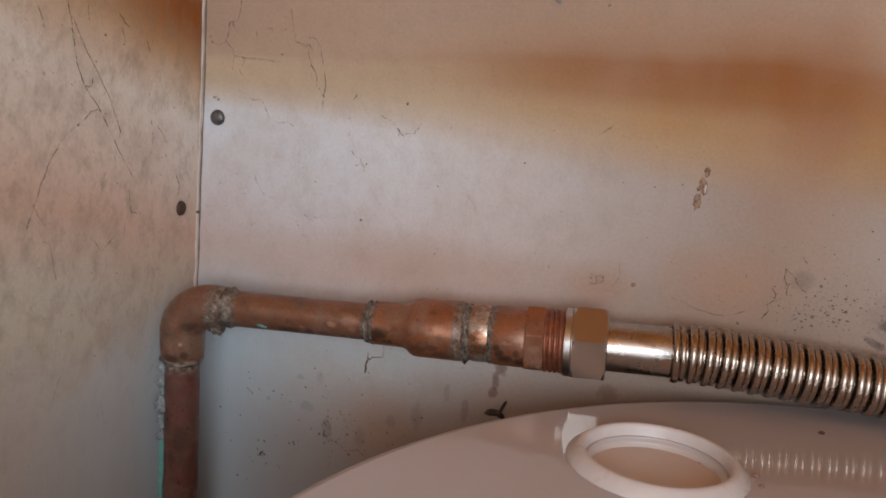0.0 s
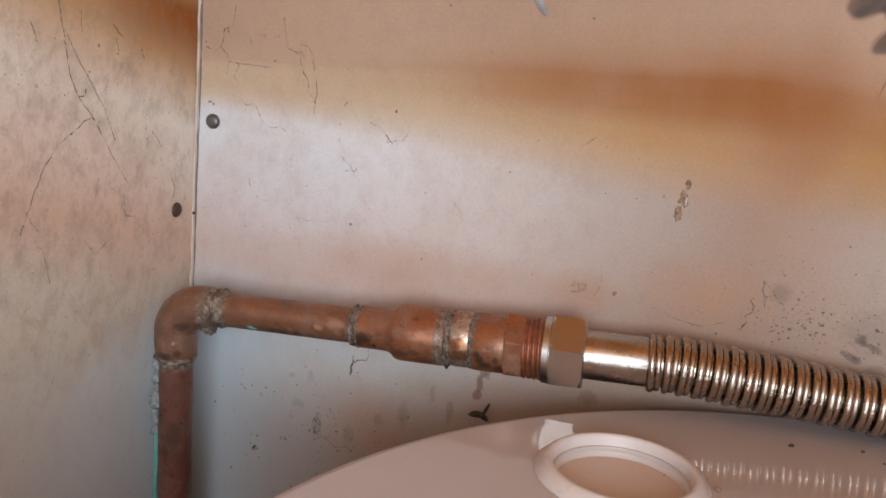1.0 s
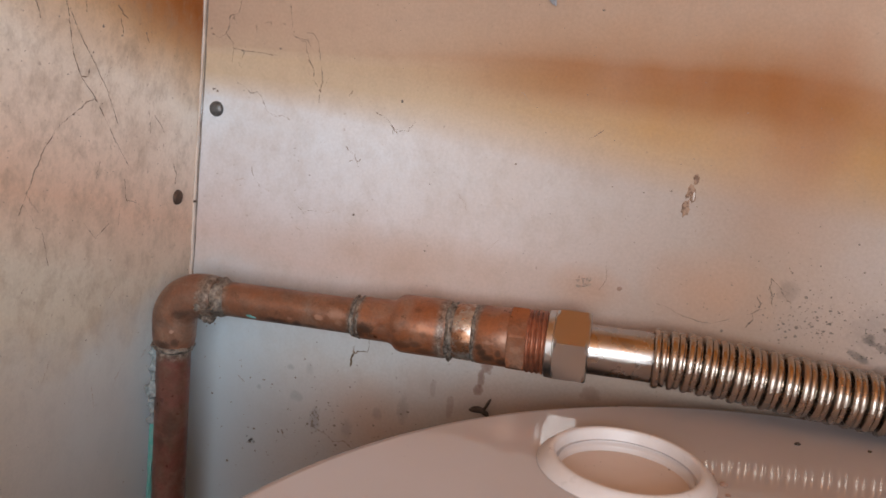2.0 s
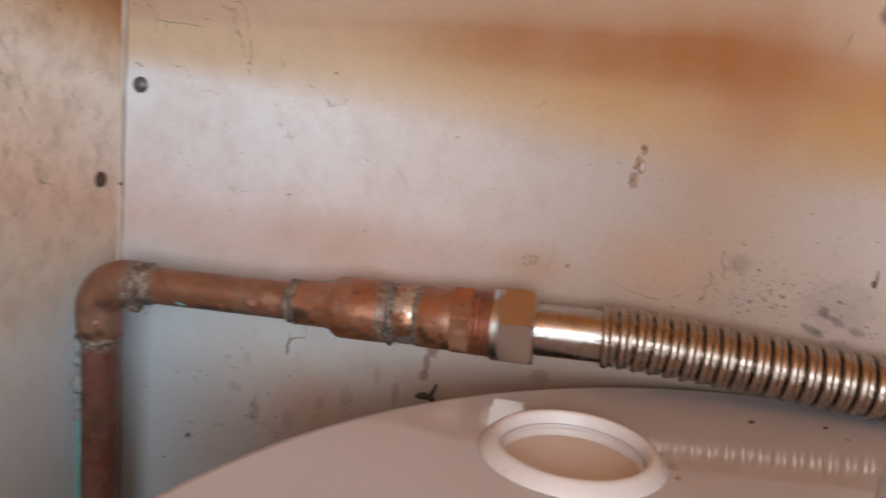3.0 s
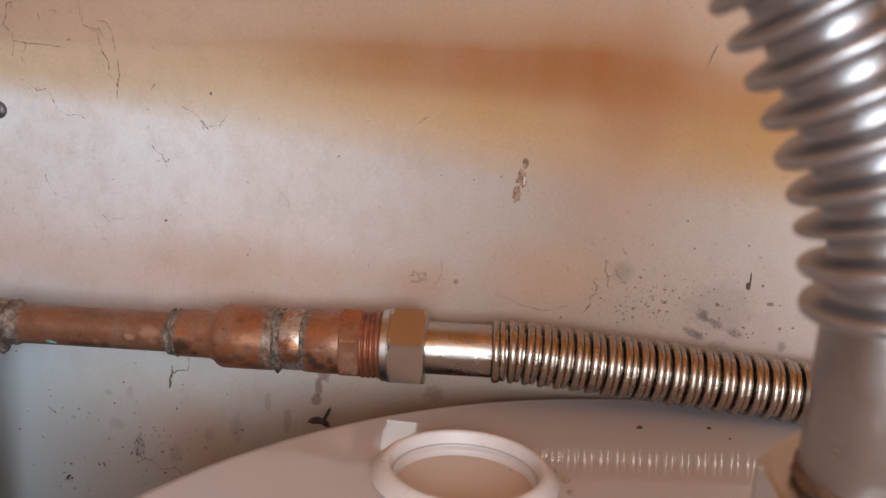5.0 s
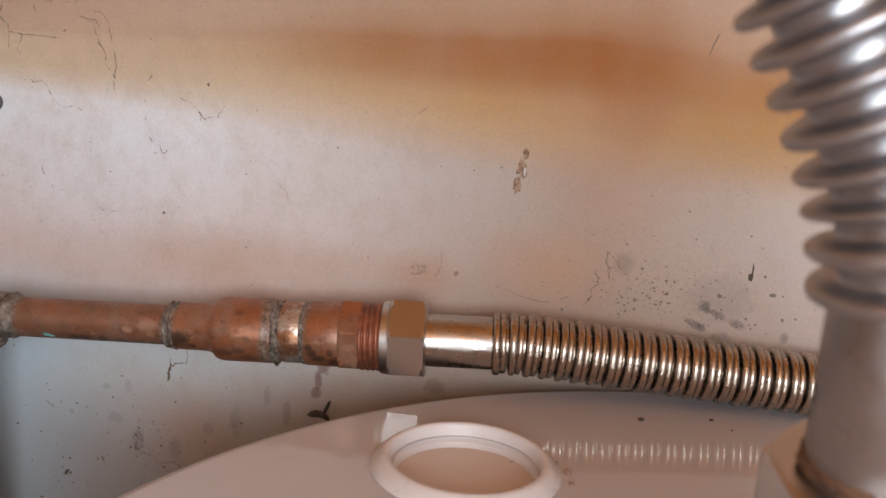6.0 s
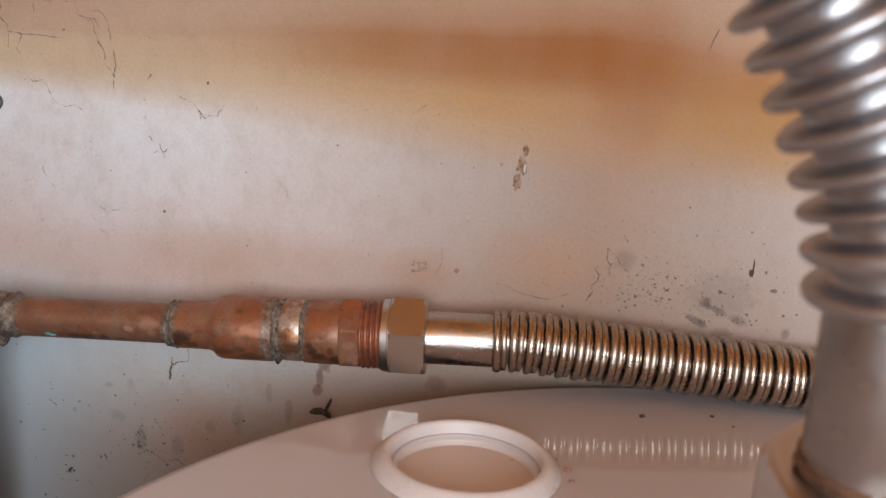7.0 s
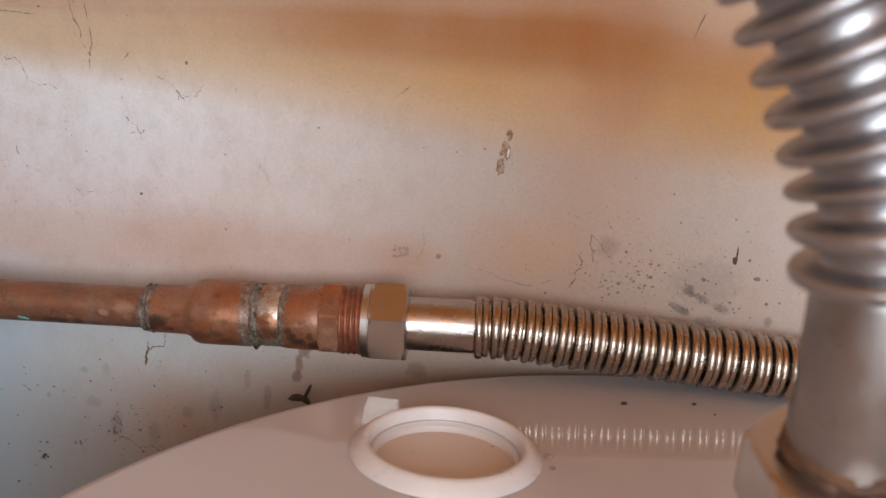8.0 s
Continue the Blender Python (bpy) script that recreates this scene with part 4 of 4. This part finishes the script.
cobweb("small tangled cobweb on the back panel", [
    (bp(0.0921, 1.3041), bp(0.0970, 1.3021), bp(0.1011, 1.2990), bp(0.1015, 1.2950), 0.00026, 0.0005), (bp(0.1120, 1.3021), bp(0.1080, 1.2970), bp(0.1010, 1.2975), 0.00024, 0.0006),
    (bp(0.1000, 1.2990), bp(0.1040, 1.2955), 0.00030, 0.0006), (bp(0.0803, 1.3125), bp(0.0786, 1.3097), 0.00030, 0.0003)])
cobweb("faint grey cobweb on the back panel", [
    (bp(0.0550, 1.2570), bp(0.0600, 1.2530), bp(0.0670, 1.2545), 0.00026, 0.0006), (bp(0.0310, 1.2710), bp(0.0340, 1.2650), bp(0.0360, 1.2620), 0.00022, 0.0005),
    (bp(0.0580, 1.2600), bp(0.0600, 1.2520), 0.00022, 0.0005), (bp(0.0790, 1.2870), bp(0.0830, 1.2830), bp(0.0860, 1.2780), 0.00030, 0.0006), (bp(0.0810, 1.2800), bp(0.0870, 1.2820), 0.00024, 0.0006)])
cobweb("thin curling thread above the hose", [
    (bp(0.2282, 1.2368), bp(0.2341, 1.2358), bp(0.2385, 1.2335), bp(0.2468, 1.2321), bp(0.2517, 1.2317), bp(0.2597, 1.2354), 0.00030, 0.0002),
    (bp(0.2655, 1.2382), bp(0.2680, 1.2395), bp(0.2682, 1.2361), bp(0.2661, 1.2327), 0.00046, 0.0002), (bp(0.2680, 1.2395), bp(0.2700, 1.2411), bp(0.2703, 1.2441), bp(0.2683, 1.2467), 0.00042, 0.0003),
    (bp(0.2683, 1.2472), bp(0.2687, 1.2455), 0.00080, 0.0001)])
cobweb("brown three-cornered cobweb on the back panel", [
    (bp(0.2725, 1.2554), bp(0.2755, 1.2530), bp(0.2790, 1.2487), bp(0.2806, 1.2502), bp(0.2766, 1.2516), 0.00050, 0.0003), (bp(0.2790, 1.2487), bp(0.2821, 1.2459), 0.00040, 0.0004),
    (bp(0.2787, 1.2610), bp(0.2806, 1.2585), 0.00075, 0.0002), (bp(0.2725, 1.2554), bp(0.2735, 1.2480), bp(0.2750, 1.2430), 0.00030, 0.0005)])
cobweb("hair-thin thread above the nut", [(bp(0.2050, 1.2520), bp(0.2060, 1.2430), bp(0.2030, 1.2380), 0.00022, 0.0003)])
cobweb("dark threads on the lower back panel", [
    (bp(0.0732, 1.1543), bp(0.0756, 1.1512), bp(0.0727, 1.1479), bp(0.0719, 1.1446), bp(0.0811, 1.1425), bp(0.0846, 1.1391), 0.00030, 0.0006), (bp(0.0727, 1.1485), bp(0.0719, 1.1446), 0.00110, 0.0003),
    (bp(0.0846, 1.1395), bp(0.0886, 1.1411), bp(0.0940, 1.1388), 0.00040, 0.0004), (bp(0.0561, 1.1399), bp(0.0574, 1.1365), bp(0.0597, 1.1356), 0.00056, 0.0003),
    (bp(0.0369, 1.1290), bp(0.0403, 1.1285), 0.00034, 0.0003), (bp(0.0749, 1.1284), bp(0.0770, 1.1320), 0.00040, 0.0004), (bp(0.0300, 1.1640), bp(0.0340, 1.1610), 0.00030, 0.0003)])
cobweb("slim dark scratch high on the back panel", [(bp(0.3025, 1.334), bp(0.3055, 1.343), 0.00036, 0.0002)])
cobweb("thin scratch on the back panel", [(bp(0.190, 1.303), bp(0.196, 1.308), 0.00030, 0.0003)])

# chipped paint
chip = None
for x, z, w, h in ((0.2362, 1.2925, 0.0011, 0.0022), (0.2350, 1.2875, 0.0016, 0.0026), (0.2358, 1.2845, 0.0012, 0.0020), (0.2338, 1.2795, 0.0018, 0.0034), (0.2334, 1.2850, 0.0008, 0.0010)):
    bm = bmesh.new()
    blob(rng, bm, (x + 0.0004, 0, z - 0.0003), BACK, UP, w, h, 0.0004, 16, 0.3)
    if chip is None:
        chip = tagged(finish("paint_chip", bm, M_CHIP), "chipped patch of paint baring brown board", "paint chip")
    else:
        finish("flake", bm, M_CHIP, chip)
bm = bmesh.new()
blob(rng, bm, (0.2366, -0.0004, 1.2850), BACK, UP, 0.0005, 0.0020, 0.0004, 10, 0.2)
finish("bright_edge", bm, M_PLASTIC, chip, "bright lifted paint edge")


def mark(name, label, category, spots, mat, n=14, rough=0.45, normal=BACK, up=UP):
    """Thin uneven spots on a panel; spots: place, half width, half height."""
    made = None
    for p, w, h in sorted(spots, key=lambda q: -q[1] * q[2]):
        bm = bmesh.new()
        blob(rng, bm, p, normal, up, w, h, 0.00025, n, rough)
        if made is None:
            made = tagged(finish(name, bm, mat), label, category)
        else:
            finish("spot", bm, mat, made)
    return made


def cluster(cx, cz, n, sx, sz, r0, r1):
    return [((rng.gauss(cx, sx), 0, rng.gauss(cz, sz)), rng.uniform(r0, r1), rng.uniform(r0, r1) * 0.8) for _ in range(n)]


mark("smudge", "dark grey smudge above the hose", "smudge", cluster(0.3165, 1.2347, 12, 0.0024, 0.0010, 0.00018, 0.0005), M_SMUDGE_AND_SHADE, 9)
mark("smudge", "blurred dark smudge close to the hose", "smudge", cluster(0.3115, 1.2280, 12, 0.0024, 0.0010, 0.00018, 0.0005), M_SMUDGE_AND_SHADE, 9)
mark("smudge", "brown speckled smudge beside the hose", "smudge", cluster(0.3272, 1.2300, 12, 0.0018, 0.0010, 0.00018, 0.0005), M_DIRT_GREY, 9)
mark("smudge", "scattered small spots beside the hose", "smudge", [((0.3191, 0, 1.2410), 0.0009, 0.0009), ((0.3395, 0, 1.2432), 0.0011, 0.0009), ((0.3356, 0, 1.2507), 0.0005, 0.0005), ((0.3305, 0, 1.2326), 0.0006, 0.0005),
                                                                  ((0.3446, 0, 1.2335), 0.0006, 0.0006), ((0.3497, 0, 1.2344), 0.0005, 0.0005), ((0.3345, 0, 1.2306), 0.0005, 0.0005), ((0.3281, 0, 1.2665), 0.0004, 0.0004)], M_SMUDGE_AND_SHADE, 10)
mark("smudge", "short grey streaks on the back panel", "smudge", [((0.2942, 0, 1.2352), 0.0009, 0.0004), ((0.2962, 0, 1.2364), 0.0007, 0.0005), ((0.2992, 0, 1.2362), 0.0009, 0.0004), ((0.2981, 0, 1.2401), 0.0008, 0.0006)], M_SMUDGE_AND_SHADE, 10)
mark("smudge", "small rusty patch over the nut", "smudge", cluster(0.1960, 1.2400, 18, 0.0035, 0.0014, 0.0003, 0.0011), M_HAZE)
mark("smudge", "dark speckles by the lower wall", "smudge", cluster(0.0735, 1.1500, 12, 0.0014, 0.0036, 0.0002, 0.0006), M_SMUDGE_AND_SHADE)
mark("smudge", "small dark spots in the lower corner", "smudge", cluster(0.0380, 1.1300, 6, 0.0018, 0.0012, 0.0004, 0.0009), M_DIRT)
mark("insect_spot", "tear-shaped dark brown spot on the panel", "spot", [((0.3300, 0, 1.2500), 0.0011, 0.0017), ((0.3305, 0, 1.2530), 0.0004, 0.0028)], M_DIRT, 12, 0.2)
mark("screw_mark", "small dark mark above the screw", "spot", [((0.0085, 0, 1.3060), 0.0010, 0.0006), ((0.0105, 0, 1.3050), 0.0006, 0.0005)], M_DIRT_GREY)
mark("insect_spot", "small brown spot on the panel", "spot", [((0.2120, 0, 1.2405), 0.0010, 0.0010)], M_STAIN, 10, 0.25)
mark("insect_spot", "dark nick in the corner filler", "spot", [((0.0016, -0.0012, 1.2500), 0.0009, 0.0007)], M_DIRT, 10, 0.3)

mark("smudge", "scattered brown dirt specks above the hose", "smudge", cluster(0.2680, 1.2450, 16, 0.0120, 0.0070, 0.00018, 0.00045), M_SMUDGE_AND_SHADE, 8)
mark("smudge", "scattered grey dirt specks beside the hose", "smudge", cluster(0.3120, 1.2400, 20, 0.0130, 0.0070, 0.00018, 0.0005), M_SMUDGE_AND_SHADE, 8)
mark("smudge", "scattered dark specks on the lower wall", "smudge", cluster(0.0800, 1.1480, 20, 0.0200, 0.0100, 0.00018, 0.0005), M_SMUDGE_AND_SHADE, 8)
cobweb("fuzzy faint threads scattered on the side panel", [(sp(y, z), sp(y + rng.uniform(-0.008, 0.008), z - rng.uniform(0.004, 0.012)), 0.00014, 0.0006)
                                                          for y, z in [(rng.uniform(-0.15, -0.02), rng.uniform(1.17, 1.34)) for _ in range(16)]], M_HAZE)
cobweb("fuzzy faint threads scattered on the back panel", [(bp(x, z), bp(x + rng.uniform(-0.007, 0.007), z - rng.uniform(-0.004, 0.008)), 0.00013, 0.0006)
                                                          for x, z in [(rng.uniform(0.01, 0.20), rng.uniform(1.245, 1.325)) for _ in range(18)]], M_HAZE)

def curl(bm, c, length, width, turn, tilt, bend):
    """A curled dry flake."""
    ax = Vector((math.cos(turn), 0, math.sin(turn)))
    across = Vector((-math.sin(turn), 0, math.cos(turn)))
    out = Vector((0, -1, 0))
    rows = []
    for i in range(7):
        s = i / 6 - 0.5
        w = width * (1 - (2 * s) ** 2) ** 0.5 + width * 0.08
        base = Vector(c) + ax * (s * length) + out * (0.0010 + tilt * (s + 0.5) * length + bend * s * s * length)
        rows.append([bm.verts.new(base - across * w), bm.verts.new(base + out * 0.0006), bm.verts.new(base + across * w), bm.verts.new(base - out * 0.0003)])
    for a, b in zip(rows, rows[1:]):
        for k in range(4):
            bm.faces.new((a[k], a[(k + 1) % 4], b[(k + 1) % 4], b[k]))
    bm.faces.new(rows[0])
    bm.faces.new(rows[-1])


bm = bmesh.new()
curl(bm, (0.1560, 0, 1.1725), 0.0085, 0.0016, 0.15, 0.15, 0.8)
curl(bm, (0.1600, 0, 1.1755), 0.0095, 0.0007, 1.15, 0.10, 0.5)
curl(bm, (0.1590, 0, 1.1715), 0.0060, 0.0013, -0.4, 0.05, 0.6)
tagged(finish("dead_leaf", bm, M_DIRT), "crumpled dark dead leaf caught against the wall", "leaf")

# dry fibre looped under the solder joint
g = random.Random(12)
bm = bmesh.new()
q0 = axis(0.1120) + Vector((0, -0.0085, -0.0030))
q1 = axis(0.1120) + Vector((0, -0.0075, -0.0130))
q2 = axis(0.1050) + Vector((0, -0.0060, -0.0150))
q3 = axis(0.1040) + Vector((0, -0.0060, -0.0215))
for a, b, w in ((q0, q1, 0.00035), (q1, q2, 0.00030), (q2 + Vector((0.0004, 0, 0.0035)), q2, 0.00035), (q2, q3, 0.00055)):
    strand(g, bm, a, b, w, 0.0004, 10)
tagged(finish("dry_fibre", bm, M_FIBRE), "thin dry fibre hanging from the pipe joint", "fibre")

# bent flake hanging high on the wall
bm = bmesh.new()
curl(bm, (0.1662, 0, 1.3612), 0.0105, 0.0014, -0.95, 0.05, 0.4)
flake = tagged(finish("paint_flake", bm, M_FLAKE), "bent blue-grey paint flake hanging from the wall", "paint flake")
bm = bmesh.new()
curl(bm, (0.1645, 0, 1.3687), 0.0110, 0.0010, 1.05, 0.05, 0.5)
finish("dark_edge", bm, M_DIRT, flake, "dark edge of the flake")

# ---- fine dirt ----


def fleck(bm, c, normal, up, r):
    n = 6
    normal, up = Vector(normal), Vector(up)
    right = up.cross(normal)
    ph, ex = rng.uniform(0, 3), rng.uniform(0.5, 1.0)
    ring = [bm.verts.new(Vector(c) + right * (math.cos(ph + k * 1.047) * r * rng.uniform(0.7, 1.2)) + up * (math.sin(ph + k * 1.047) * r * ex * rng.uniform(0.7, 1.2))) for k in range(n)]
    tip = bm.verts.new(Vector(c) + normal * min(r * 0.5, 0.0003))
    for k in range(n):
        bm.faces.new((ring[k], ring[(k + 1) % n], tip))


def size():
    return 0.00016 + 0.00016 * rng.random() + 0.0005 * rng.random() ** 7


bm = bmesh.new()
for _ in range(260):
    fleck(bm, (rng.uniform(0.002, 0.46), 0, rng.uniform(1.08, 1.37)), BACK, UP, size())
for _ in range(190):
    fleck(bm, (rng.gauss(0.305, 0.035), 0, rng.gauss(1.243, 0.014)), BACK, UP, size() * 0.9)
for _ in range(90):
    fleck(bm, (rng.gauss(0.288, 0.008), 0, rng.gauss(1.2395, 0.005)), BACK, UP, size() * 1.2)
for _ in range(120):
    fleck(bm, (rng.gauss(0.08, 0.035), 0, rng.gauss(1.150, 0.022)), BACK, UP, size() * 1.3)
tagged(finish("dirt_specks", bm, M_SMUDGE_AND_SHADE), "scattered dark dirt specks on the back panel", "dirt", kind="stuff")
bm = bmesh.new()
for _ in range(220):
    z = rng.uniform(1.08, 1.37)
    fleck(bm, (side_x(z), -rng.uniform(0.002, 0.16), z), SIDE, UP, size())
tagged(finish("dirt_specks", bm, M_DIRT_GREY), "scattered dirt specks on the side panel", "dirt", kind="stuff")
bm = bmesh.new()
for _ in range(110):
    a, q = rng.uniform(0, 6.283), TR * 0.96 * math.sqrt(rng.random())
    p = (TC.x + q * math.cos(a), TC.y + q * math.sin(a), TOP)
    if (Vector(p) - RC).length > 0.0315 and (Vector(p) - Vector((stub.x, stub.y, TOP))).length > 0.03:
        fleck(bm, p, UP, (0, 1, 0), size() * 0.8)
for _ in range(8):
    fleck(bm, (rng.gauss(RC.x, 0.009), rng.gauss(RC.y, 0.009), TOP), UP, (0, 1, 0), size() * 0.8)
tagged(finish("dirt_specks", bm, M_DIRT), "few dark dirt specks on the white heater top", "dirt", kind="stuff")


def crumb(c, r, label, mat):
    bm = bmesh.new()
    bmesh.ops.create_icosphere(bm, subdivisions=2, radius=r)
    for v in bm.verts:
        v.co *= rng.uniform(0.75, 1.2)
        v.co.z = max(v.co.z * 0.6, -r * 0.3)
    bmesh.ops.translate(bm, verts=bm.verts, vec=Vector(c) + Vector((0, 0, r * 0.3)))
    return tagged(finish("crumb", bm, mat), label, "crumb", "crumbs on the heater")


crumb((0.2880, -0.0380, TOP), 0.0011, "small black crumb on the heater top", M_DIRT)
crumb((0.3150, -0.0310, TOP), 0.0008, "tiny black crumb on the heater top", M_DIRT)
crumb((0.3210, -0.0390, TOP), 0.0005, "tiny dark crumb on the heater top", M_DIRT)
crumb((0.2590, -0.0890, TOP), 0.0013, "brown crumb beside the white collar", M_STAIN)
crumb((0.2600, -0.0965, TOP), 0.0009, "brown crumb beside the white collar", M_STAIN)
crumb((0.2555, -0.0820, TOP), 0.0006, "tiny brown crumb behind the white collar", M_STAIN)
